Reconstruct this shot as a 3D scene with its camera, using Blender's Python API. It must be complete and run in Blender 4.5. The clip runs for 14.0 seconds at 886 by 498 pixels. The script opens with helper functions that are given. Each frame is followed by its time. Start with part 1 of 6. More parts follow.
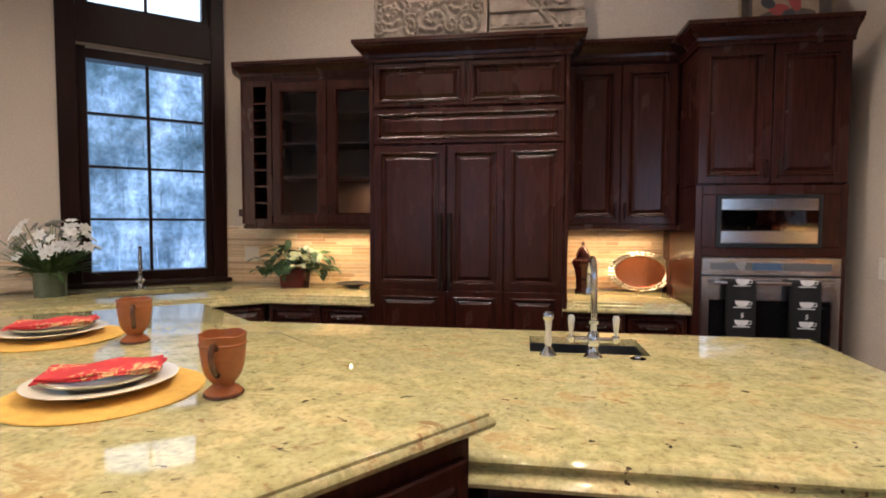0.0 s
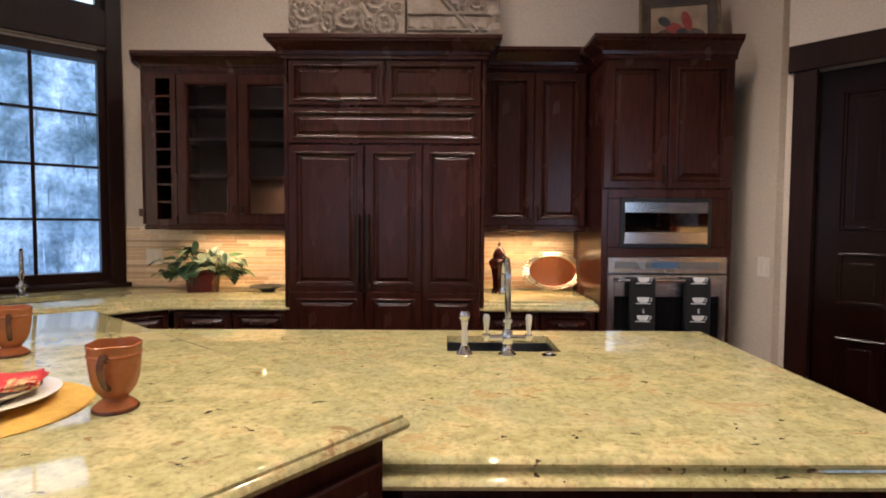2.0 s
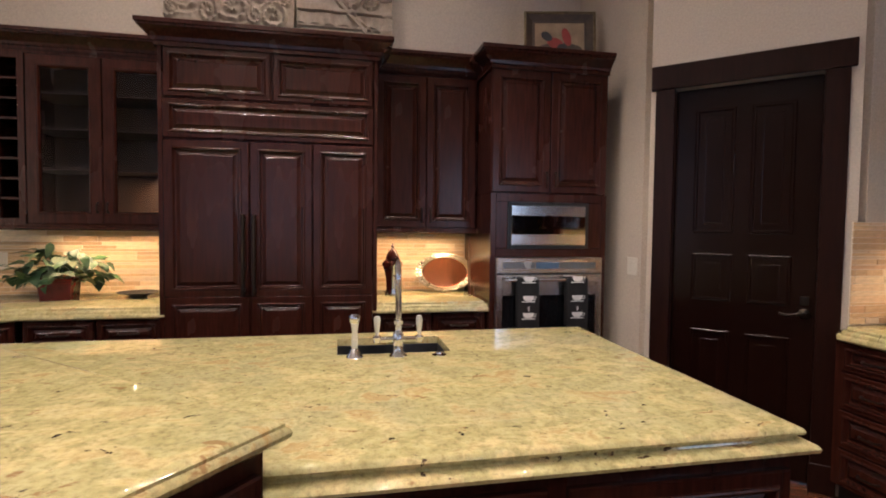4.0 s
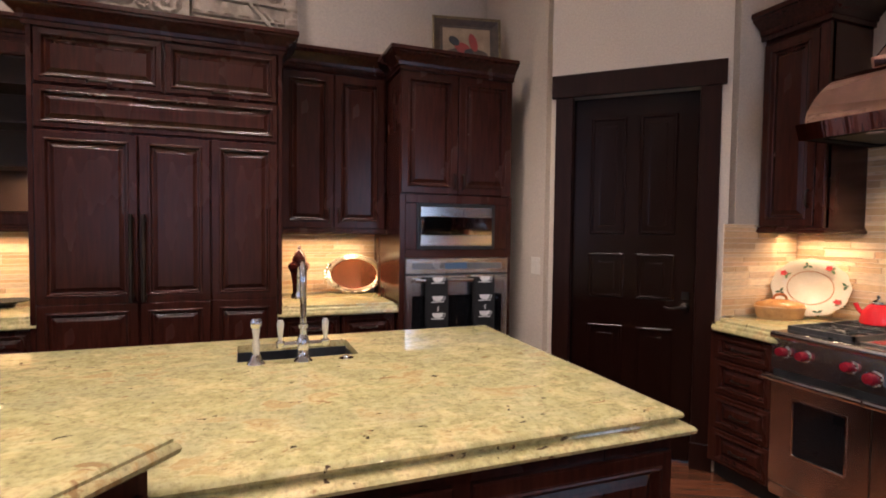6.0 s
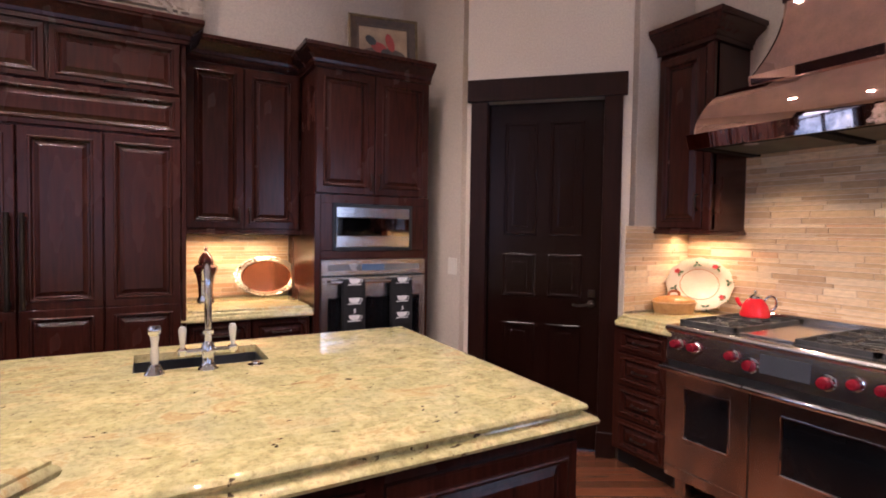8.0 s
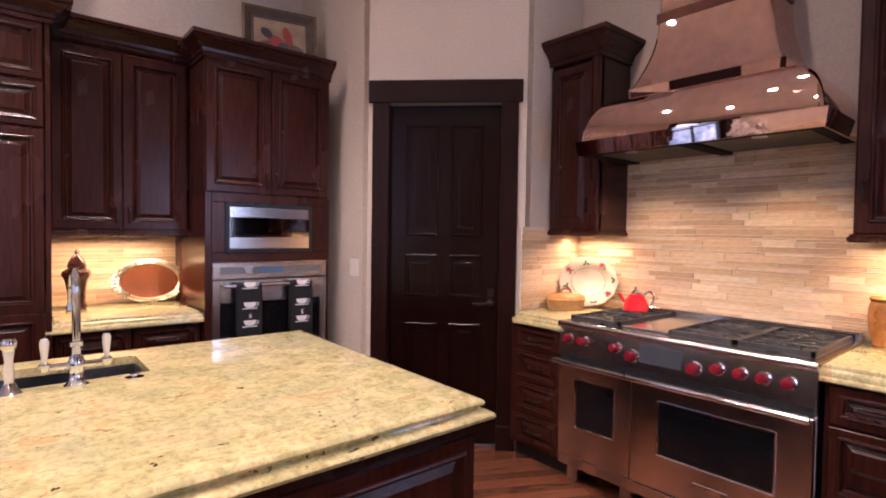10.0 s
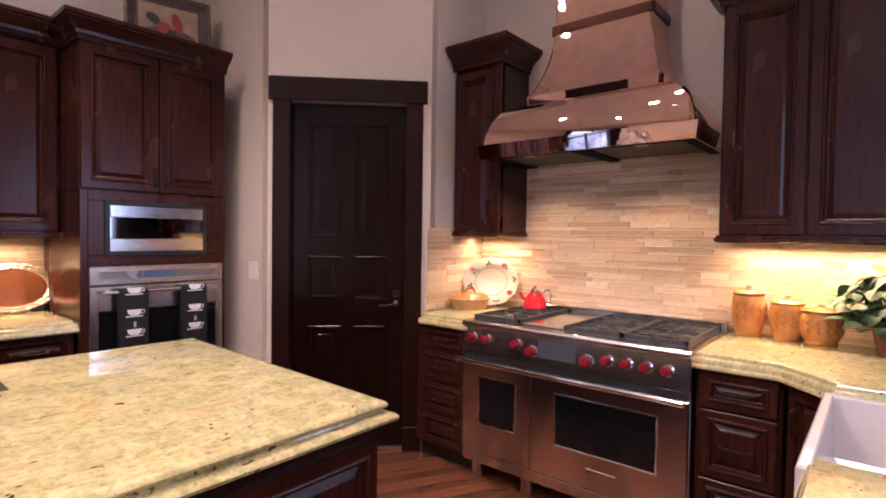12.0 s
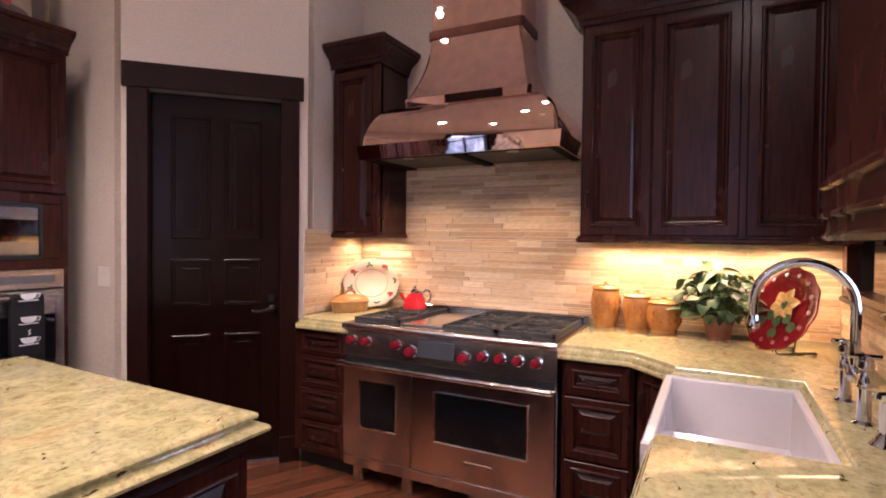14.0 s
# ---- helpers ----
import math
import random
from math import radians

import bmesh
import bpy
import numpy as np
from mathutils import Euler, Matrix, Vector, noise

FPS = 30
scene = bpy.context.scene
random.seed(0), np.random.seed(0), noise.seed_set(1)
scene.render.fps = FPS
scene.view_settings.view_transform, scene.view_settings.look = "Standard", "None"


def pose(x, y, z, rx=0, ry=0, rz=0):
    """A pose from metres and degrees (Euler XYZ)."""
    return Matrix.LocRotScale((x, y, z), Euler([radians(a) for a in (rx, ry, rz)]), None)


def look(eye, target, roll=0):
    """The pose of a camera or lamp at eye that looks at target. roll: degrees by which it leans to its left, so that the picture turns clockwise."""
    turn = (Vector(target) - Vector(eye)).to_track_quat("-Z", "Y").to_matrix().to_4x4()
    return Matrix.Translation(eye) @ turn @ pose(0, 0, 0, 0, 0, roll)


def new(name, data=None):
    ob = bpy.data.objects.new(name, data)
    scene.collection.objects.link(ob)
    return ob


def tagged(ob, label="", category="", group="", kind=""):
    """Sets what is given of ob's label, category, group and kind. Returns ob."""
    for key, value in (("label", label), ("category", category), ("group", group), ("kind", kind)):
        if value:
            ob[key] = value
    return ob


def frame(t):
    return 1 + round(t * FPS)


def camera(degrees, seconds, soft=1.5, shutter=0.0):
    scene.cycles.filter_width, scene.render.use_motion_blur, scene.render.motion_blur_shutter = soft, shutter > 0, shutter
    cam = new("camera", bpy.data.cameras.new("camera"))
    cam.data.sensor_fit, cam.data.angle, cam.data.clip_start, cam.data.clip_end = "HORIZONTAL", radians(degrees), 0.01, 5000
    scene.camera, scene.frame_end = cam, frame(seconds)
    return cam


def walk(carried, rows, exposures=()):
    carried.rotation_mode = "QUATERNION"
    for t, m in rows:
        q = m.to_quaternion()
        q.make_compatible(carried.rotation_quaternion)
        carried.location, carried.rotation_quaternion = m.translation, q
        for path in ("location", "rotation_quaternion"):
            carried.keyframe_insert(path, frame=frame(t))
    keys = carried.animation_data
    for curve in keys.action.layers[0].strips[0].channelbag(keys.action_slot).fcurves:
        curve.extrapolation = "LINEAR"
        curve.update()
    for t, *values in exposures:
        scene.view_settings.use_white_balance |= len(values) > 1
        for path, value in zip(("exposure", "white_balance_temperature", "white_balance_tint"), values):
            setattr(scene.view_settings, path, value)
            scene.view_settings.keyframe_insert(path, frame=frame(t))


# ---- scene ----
# camera: a slow pan on a fixed head, the lens a little ahead of the pivot
cam = camera(80.5, 14.0, soft=1.9)
EYE, AHEAD, ASIDE = 1.397, 0.1044, -0.016
ROWS = [
    (0.0, 8.69, -2.87, -0.18), (0.5, 6.83, -2.84, -0.22), (1.0, 4.64, -2.79, -0.23), (1.5, 2.73, -2.75, -0.28),
    (2.0, 0.07, -2.71, -0.34), (2.5, -2.45, -2.66, -0.39), (3.0, -5.15, -2.60, -0.47), (3.5, -8.39, -2.51, -0.58),
    (6.0, -20.87, -2.21, -0.73), (6.5, -23.67, -2.13, -0.76), (7.0, -25.71, -2.07, -0.79), (7.5, -27.60, -2.04, -0.83),
    (8.0, -29.64, -1.98, -0.86), (10.5, -42.34, -1.65, -0.86), (11.0, -44.51, -1.58, -0.85), (11.5, -47.23, -1.51, -0.84),
    (12.0, -50.01, -1.44, -0.83), (12.5, -53.58, -1.35, -0.79), (13.0, -56.39, -1.28, -0.75), (13.5, -59.63, -1.21, -0.74),
    (14.0, -62.70, -1.14, -0.63),
]


def on_head(yaw, pitch, roll):
    a = radians(yaw)
    return pose(ASIDE * math.cos(a) - AHEAD * math.sin(a), AHEAD * math.cos(a) + ASIDE * math.sin(a), EYE, 90 + pitch, roll, yaw)


walk(cam, [(t, on_head(*r)) for t, *r in ROWS], [(0.0, -0.04, 6180, 8), (3.5, -0.03, 6170, 10), (6.5, 0.07, 6030, 16), (8.0, 0.24, 5960, 22), (11.0, 0.44, 5970, 30), (14.0, 0.30, 6030, 28)])

# ---- light ----
world = bpy.data.worlds.new("sky")
scene.world = world
world.use_nodes = True
wn = world.node_tree
sky = wn.nodes.new("ShaderNodeTexSky")
sky.sky_type, sky.sun_disc = "NISHITA", False
sky.sun_elevation, sky.sun_rotation = radians(22), radians(200)
wn.links.new(sky.outputs[0], wn.nodes["Background"].inputs[0])
wn.nodes["Background"].inputs[1].default_value = 0.12


def lamp(name, kind, m, energy, color, **kw):
    data = bpy.data.lights.new(name, kind)
    data.energy, data.color = energy, color
    if kind == "AREA":
        data.shape = "RECTANGLE"
        data.size, data.size_y = kw["size"]
        data.spread = radians(kw.get("spread", 180))
    if kind == "SPOT":
        data.spot_size, data.spot_blend, data.shadow_soft_size = radians(kw["cone"]), 0.6, 0.03
    if kind == "SUN":
        data.angle = radians(kw["angle"])
    ob = new(name, data)
    ob.matrix_world = m
    return ob


lamp("sun", "SUN", look((0, 0, 0), (0.3, 0.8, -0.4)), 1.0, (1, 0.95, 0.88), angle=12)
WARM, CAN, DAY = (1.0, 0.70, 0.38), (1.0, 0.86, 0.74), (0.62, 0.76, 1.0)
# under-cabinet strips
for x, y, z, sx, sy, e in ((-1.45, 3.86, 1.365, 0.75, 0.05, 6.5), (0.575, 3.86, 1.365, 0.6, 0.05, 6.0),
                           (3.05, 2.12, 1.405, 0.05, 0.3, 3.0), (3.05, 0.3, 1.395, 0.05, 0.7, 9.0), (3.05, -0.29, 1.395, 0.05, 0.3, 3.5)):
    lamp("strip_light", "AREA", pose(x, y, z), e, WARM, size=(sx, sy), spread=150)
# two small lamps inside the hood
for y in (0.98, 1.62):
    lamp("hood_lamp", "SPOT", pose(2.72, y + 0.03, 1.852, 0, -14, 0), 17, (1.0, 0.74, 0.46), cone=115)
# unseen lamp added for the warm glow low in the glass cabinet
lamp("cabinet_glow_fill", "AREA", pose(-1.13, 3.86, 1.69), 5.0, WARM, size=(0.06, 0.06))
# recessed downlights
CANS = [(-0.7, 2.6, 90, 152), (0.15, 1.75, 150, 104), (0.95, 1.75, 130, 98), (0.9, 0.2, 80, 94), (0.5, 2.85, 22, 156), (-1.3, 1.9, 70, 150), (-0.9, -0.3, 110, 150), (-2.2, -1.5, 90, 150), (-0.3, -2.2, 95, 150), (-3.2, 0.6, 85, 150), (1.75, 1.4, 32, 150)]
for x, y, e, cone in CANS:
    lamp("downlight", "SPOT", pose(x, y, 3.93), e, CAN, cone=cone)
# daylight through the windows
DIAG = radians(40)
lamp("window_light", "AREA", look((-4.1, 5.2, 7.2), (-2.5, 3.2, 1.0)), 500, DAY, size=(2.2, 1.6))
lamp("window_light", "AREA", pose(-4.84, -0.6, 1.9, -90, 0, 90), 10, DAY, size=(2.6, 1.9))
lamp("window_light", "AREA", pose(1.96, -0.57, 1.72, -90, 0, 180), 10, DAY, size=(0.8, 1.06))
lamp("window_light", "AREA", pose(-1.5, -4.84, 1.9, -90, 0, 180), 12, DAY, size=(2.6, 1.9))


# ---- materials ----
def shader(name):
    m = bpy.data.materials.new(name)
    m.use_nodes = True
    nt = m.node_tree
    return m, nt, nt.nodes["Principled BSDF"]


def node(nt, kind, **kw):
    n = nt.nodes.new(kind)
    for k, v in kw.items():
        if k in n.inputs:
            n.inputs[k].default_value = v
        else:
            setattr(n, k, v)
    return n


def coords(nt, stretch=(1, 1, 1)):
    tc = node(nt, "ShaderNodeTexCoord")
    mp = node(nt, "ShaderNodeMapping")
    mp.inputs["Scale"].default_value = stretch
    nt.links.new(tc.outputs["Object"], mp.inputs["Vector"])
    return mp.outputs[0]


def ramp(nt, fac, stops):
    r = node(nt, "ShaderNodeValToRGB")
    e = r.color_ramp.elements
    while len(e) < len(stops):
        e.new(0.5)
    for el, (p, c) in zip(e, stops):
        el.position, el.color = p, (*c, 1) if len(c) == 3 else c
    nt.links.new(fac, r.inputs[0])
    return r.outputs[0]


def noisy(nt, vec, scale, detail=4, rough=0.55, distort=0.0):
    n = node(nt, "ShaderNodeTexNoise", Scale=scale, Detail=detail, Roughness=rough, Distortion=distort)
    nt.links.new(vec, n.inputs["Vector"])
    return n.outputs["Fac"]


def mix(nt, fac, a, b, mode="MIX"):
    n = node(nt, "ShaderNodeMix", data_type="RGBA", blend_type=mode)
    for sock, v in ((n.inputs[0], fac), (n.inputs[6], a), (n.inputs[7], b)):
        if isinstance(v, (int, float)):
            sock.default_value = v
        elif isinstance(v, tuple):
            sock.default_value = (*v, 1)
        else:
            nt.links.new(v, sock)
    return n.outputs[2]


def bump(nt, b, height, strength=0.2, distance=0.002):
    n = node(nt, "ShaderNodeBump", Strength=strength, Distance=distance)
    nt.links.new(height, n.inputs["Height"])
    nt.links.new(n.outputs[0], b.inputs["Normal"])


def grainy(name, dark, light, scale=8, stretch=(1, 1, 1), rough=(0.4, 0.55), metal=0.0, relief=0.1, coat=0.0, fine=60, vary=0.0):
    """A surface of two tones with coarse and fine variation in colour, gloss and relief."""
    m, nt, b = shader(name)
    v = coords(nt, stretch)
    coarse, small = noisy(nt, v, scale), noisy(nt, v, fine, 3)
    c = ramp(nt, coarse, [(0.3, dark), (0.7, light)])
    c = mix(nt, 0.25 if relief else 0.05, c, ramp(nt, small, [(0.3, (0.55, 0.55, 0.55)), (0.7, (1.2, 1.2, 1.2))]), "MULTIPLY")
    if vary:
        oi = node(nt, "ShaderNodeObjectInfo")
        lo = 1 - vary
        c = mix(nt, 1.0, c, ramp(nt, oi.outputs["Random"], [(0.0, (lo, lo, lo)), (1.0, (1 + vary, 1 + vary, 1 + vary))]), "MULTIPLY")
    nt.links.new(c, b.inputs["Base Color"])
    rr = ramp(nt, coarse, [(0.3, (rough[0],) * 3), (0.7, (rough[1],) * 3)])
    nt.links.new(rr, b.inputs["Roughness"])
    b.inputs["Metallic"].default_value, b.inputs["Coat Weight"].default_value = metal, coat
    b.inputs["Coat Roughness"].default_value = 0.12
    if relief:
        bump(nt, b, small, relief)
    return m


def granite(name):
    m, nt, b = shader(name)
    v = coords(nt)
    base = ramp(nt, noisy(nt, v, 24, 6, 0.62, 0.3), [(0.30, (0.30, 0.26, 0.105)), (0.48, (0.39, 0.34, 0.145)), (0.66, (0.46, 0.405, 0.19))])
    st0 = coords(nt, (1.0, 1.5, 1.0))
    veins = noisy(nt, st0, 6.5, 5, 0.64, 0.7)
    gold = ramp(nt, veins, [(0.50, (0, 0, 0)), (0.54, (0.75, 0.75, 0.75)), (0.64, (1, 1, 1))])
    base = mix(nt, gold, base, ramp(nt, noisy(nt, v, 34, 4, 0.6), [(0.3, (0.47, 0.38, 0.16)), (0.7, (0.57, 0.47, 0.23))]))
    grey = ramp(nt, noisy(nt, v, 3.0, 6, 0.65, 0.3), [(0.48, (0, 0, 0)), (0.64, (1, 1, 1))])
    base = mix(nt, grey, base, mix(nt, 0.5, base, (0.33, 0.31, 0.165)))
    speck = ramp(nt, noisy(nt, v, 75, 4, 0.7), [(0.34, (0.5, 0.48, 0.44)), (0.50, (1, 1, 1)), (0.72, (1.2, 1.19, 1.15))])
    base = mix(nt, 0.6, base, speck, "MULTIPLY")
    st = coords(nt, (1.0, 1.7, 1.0))
    patch = ramp(nt, noisy(nt, v, 2.7, 3, 0.6), [(0.46, (0, 0, 0)), (0.56, (1, 1, 1))])
    seam = ramp(nt, veins, [(0.56, (0, 0, 0)), (0.61, (0.8, 0.8, 0.8)), (0.68, (0.2, 0.2, 0.2))])
    base = mix(nt, mix(nt, 1.0, seam, patch, "MULTIPLY"), base, (0.36, 0.235, 0.085))
    rust = ramp(nt, noisy(nt, st, 12, 4, 0.62, 0.4), [(0.64, (0, 0, 0)), (0.69, (0.8, 0.8, 0.8))])
    base = mix(nt, rust, base, (0.24, 0.13, 0.05))
    dark = ramp(nt, noisy(nt, st, 21, 5, 0.62, 0.5), [(0.315, (1, 1, 1)), (0.34, (0, 0, 0))])
    base = mix(nt, dark, base, (0.07, 0.045, 0.025))
    base = mix(nt, 1.0, base, (1.16, 1.14, 1.21), "MULTIPLY")
    nt.links.new(base, b.inputs["Base Color"])
    b.inputs["Roughness"].default_value = 0.045
    b.inputs["Specular IOR Level"].default_value = 0.85
    return m


def timber(name, dark, light, rough=0.28, along="z", coat=0.35, gloss=0.45, vary=0.0):
    """Stained wood: long grain, soft cloudy stain, plank-to-plank variation."""
    m, nt, b = shader(name)
    st, cl = {"z": ((14, 14, 1.1), (2.6, 2.6, 1.0)), "x": ((1.1, 14, 14), (1.0, 2.6, 2.6))}[along]
    v, w = coords(nt, st), coords(nt, cl)
    g = noisy(nt, v, 5, 3, 0.5)
    pores = noisy(nt, v, 16, 2, 0.5)
    cloud = noisy(nt, w, 1.6, 3, 0.5)
    c = ramp(nt, g, [(0.12, dark), (0.80, light)])
    c = mix(nt, 0.7, c, ramp(nt, cloud, [(0.25, (0.62, 0.60, 0.60)), (0.5, (0.98, 0.99, 1.0)), (0.75, (1.32, 1.36, 1.38))]), "MULTIPLY")
    c = mix(nt, 0.3, c, ramp(nt, pores, [(0.3, (0.75, 0.73, 0.72)), (0.65, (1.1, 1.1, 1.1))]), "MULTIPLY")
    if vary:
        oi, ge = node(nt, "ShaderNodeObjectInfo"), node(nt, "ShaderNodeNewGeometry")
        add = node(nt, "ShaderNodeMath", operation="ADD")
        fr = node(nt, "ShaderNodeMath", operation="FRACT")
        nt.links.new(oi.outputs["Random"], add.inputs[0])
        nt.links.new(ge.outputs["Random Per Island"], add.inputs[1])
        nt.links.new(add.outputs[0], fr.inputs[0])
        c = mix(nt, 1.0, c, ramp(nt, fr.outputs[0], [(0.0, (1 - vary,) * 3), (0.6, (1.0, 1.0, 1.0)), (1.0, (1 + vary, 1 + vary * 1.1, 1 + vary * 1.2))]), "MULTIPLY")
    nt.links.new(c, b.inputs["Base Color"])
    nt.links.new(ramp(nt, cloud, [(0.3, (rough - 0.02,) * 3), (0.7, (rough + 0.04,) * 3)]), b.inputs["Roughness"])
    b.inputs["Coat Weight"].default_value, b.inputs["Coat Roughness"].default_value = coat, 0.22
    b.inputs["Specular IOR Level"].default_value = gloss
    return m


def glazing(name, tint=(1, 1, 1), gloss=0.02):
    m, nt, b = shader(name)
    out = nt.nodes["Material Output"]
    fr = node(nt, "ShaderNodeFresnel", IOR=1.45)
    tr = node(nt, "ShaderNodeBsdfTransparent", Color=(*tint, 1))
    gl = node(nt, "ShaderNodeBsdfGlossy", Roughness=gloss)
    mx = node(nt, "ShaderNodeMixShader")
    nt.links.new(fr.outputs[0], mx.inputs[0])
    nt.links.new(tr.outputs[0], mx.inputs[1])
    nt.links.new(gl.outputs[0], mx.inputs[2])
    nt.links.new(mx.outputs[0], out.inputs["Surface"])
    return m


def tile_stone(name):
    m, nt, b = shader(name)
    oi = node(nt, "ShaderNodeObjectInfo")
    ge = node(nt, "ShaderNodeNewGeometry")
    add = node(nt, "ShaderNodeMath", operation="ADD")
    fr = node(nt, "ShaderNodeMath", operation="FRACT")
    nt.links.new(oi.outputs["Random"], add.inputs[0])
    nt.links.new(ge.outputs["Random Per Island"], add.inputs[1])
    nt.links.new(add.outputs[0], fr.inputs[0])
    c = ramp(nt, fr.outputs[0], [(0.0, (0.42, 0.29, 0.18)), (0.12, (0.48, 0.33, 0.195)), (0.35, (0.58, 0.41, 0.245)), (0.55, (0.64, 0.48, 0.315)), (0.72, (0.72, 0.58, 0.41)), (0.84, (0.52, 0.40, 0.29)), (0.93, (0.60, 0.37, 0.22)), (1.0, (0.44, 0.29, 0.18))])
    v = coords(nt, (9, 9, 45))
    n = noisy(nt, v, 2.2, 5, 0.6)
    c = mix(nt, 0.5, c, ramp(nt, n, [(0.3, (0.66, 0.62, 0.57)), (0.7, (1.45, 1.43, 1.4))]), "MULTIPLY")
    nt.links.new(c, b.inputs["Base Color"])
    b.inputs["Roughness"].default_value = 0.5
    bump(nt, b, n, 0.25, 0.002)
    return m


CHERRY = timber("cherry_wood", (0.016, 0.0041, 0.0027), (0.052, 0.0132, 0.0082), 0.25, coat=0.0, gloss=0.30)
DOORWOOD = timber("dark_door_wood", (0.005, 0.0015, 0.0009), (0.012, 0.0034, 0.0019), 0.22, coat=0.0, gloss=0.24)
CASING = timber("casing_wood", (0.009, 0.0028, 0.0019), (0.020, 0.0058, 0.0036), 0.34, coat=0.0, gloss=0.16)
INSIDE = timber("cabinet_inside", (0.016, 0.007, 0.004), (0.045, 0.020, 0.012), 0.5, coat=0.0)
GRANITE = granite("yellow_green_granite")
PLASTER = grainy("cream_plaster", (0.525, 0.435, 0.35), (0.575, 0.48, 0.39), 1.5, rough=(0.75, 0.9), relief=0.04, fine=90)
CEILING = grainy("ceiling_paint", (0.80, 0.75, 0.70), (0.84, 0.79, 0.74), 1.5, rough=(0.85, 0.95), relief=0.1)
STEEL = grainy("brushed_steel", (0.60, 0.565, 0.54), (0.72, 0.68, 0.655), 1.5, (1, 1, 1), (0.17, 0.22), 1.0, 0, fine=5)
CHROME = grainy("chrome", (0.75, 0.75, 0.76), (0.82, 0.82, 0.83), 5, rough=(0.05, 0.09), metal=1.0, relief=0)
COPPER = grainy("polished_copper", (0.95, 0.63, 0.54), (0.98, 0.69, 0.60), 1.2, rough=(0.015, 0.032), metal=1.0, relief=0.012, fine=14)
BRONZE = grainy("dark_bronze", (0.03, 0.022, 0.018), (0.06, 0.045, 0.035), 20, rough=(0.3, 0.45), metal=0.9, relief=0.05)
IRON = grainy("cast_iron", (0.022, 0.021, 0.021), (0.05, 0.048, 0.047), 30, rough=(0.35, 0.5), relief=0.15)
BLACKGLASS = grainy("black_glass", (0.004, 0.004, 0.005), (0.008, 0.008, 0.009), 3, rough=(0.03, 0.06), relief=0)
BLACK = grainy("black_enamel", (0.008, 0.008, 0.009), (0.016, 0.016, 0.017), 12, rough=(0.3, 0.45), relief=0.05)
GLASS = glazing("clear_glass")
GROUT = grainy("grout", (0.70, 0.60, 0.48), (0.78, 0.68, 0.55), 20, rough=(0.8, 0.95), relief=0.2)
TILE = tile_stone("travertine_strip")
WHITEPLASTIC = grainy("ivory_plastic", (0.62, 0.56, 0.48), (0.68, 0.62, 0.53), 5, rough=(0.35, 0.45), relief=0)
PORCELAIN = grainy("white_porcelain", (0.56, 0.51, 0.49), (0.61, 0.56, 0.54), 4, rough=(0.08, 0.14), relief=0)
PLANK = timber("red_oak_plank", (0.11, 0.034, 0.015), (0.21, 0.072, 0.032), 0.2, "x", 0.35, vary=0.35)


# ---- mesh helpers ----
def part(name, bm, material, parent=None, label="", smooth=False, m=None):
    """Links a bmesh as one mesh object, under a thing or a part."""
    me = bpy.data.meshes.new(name)
    bmesh.ops.recalc_face_normals(bm, faces=bm.faces)
    bm.to_mesh(me)
    bm.free()
    for mt in (material if isinstance(material, (list, tuple)) else [material]):
        me.materials.append(mt)
    if smooth:
        for p in me.polygons:
            p.use_smooth = True
        me.set_sharp_from_angle(angle=radians(38))
    ob = new(name, me)
    if parent is not None:
        ob.parent = parent
    if m is not None:
        ob.matrix_basis = m
    if label:
        ob["label"] = label
    return ob


def thing(name, m, label, category, group="", kind=""):
    ob = new(name)
    ob.empty_display_size = 0.05
    ob.matrix_basis = m
    return tagged(ob, label, category, group, kind)


def box(bm, x0, x1, y0, y1, z0, z1, bevel=0.0):
    vs = [bm.verts.new((x, y, z)) for x in (x0, x1) for y in (y0, y1) for z in (z0, z1)]
    fs = [bm.faces.new([vs[i] for i in q]) for q in ((0, 1, 3, 2), (4, 6, 7, 5), (0, 4, 5, 1), (2, 3, 7, 6), (0, 2, 6, 4), (1, 5, 7, 3))]
    if bevel:
        es = list({e for f in fs for e in f.edges})
        bmesh.ops.bevel(bm, geom=es, offset=bevel, segments=1, affect="EDGES", profile=0.5)
    return bm


def boxes(*dims, bevel=0.0):
    bm = bmesh.new()
    for d in dims:
        box(bm, *d, bevel=bevel)
    return bm


def lathe(profile, n=24, bm=None, m=None, closed=True):
    """Turns (radius, z) points round the z axis."""
    bm = bm or bmesh.new()
    rings = []
    for r, z in profile:
        ring = []
        for i in range(n):
            a = 2 * math.pi * i / n
            co = Vector((r * math.cos(a), r * math.sin(a), z))
            ring.append(bm.verts.new(m @ co if m else co))
        rings.append(ring)
    for a, b in zip(rings, rings[1:]):
        for i in range(n):
            bm.faces.new((a[i], a[(i + 1) % n], b[(i + 1) % n], b[i]))
    if closed:
        bm.faces.new(rings[0])
        bm.faces.new(rings[-1])
    return bm


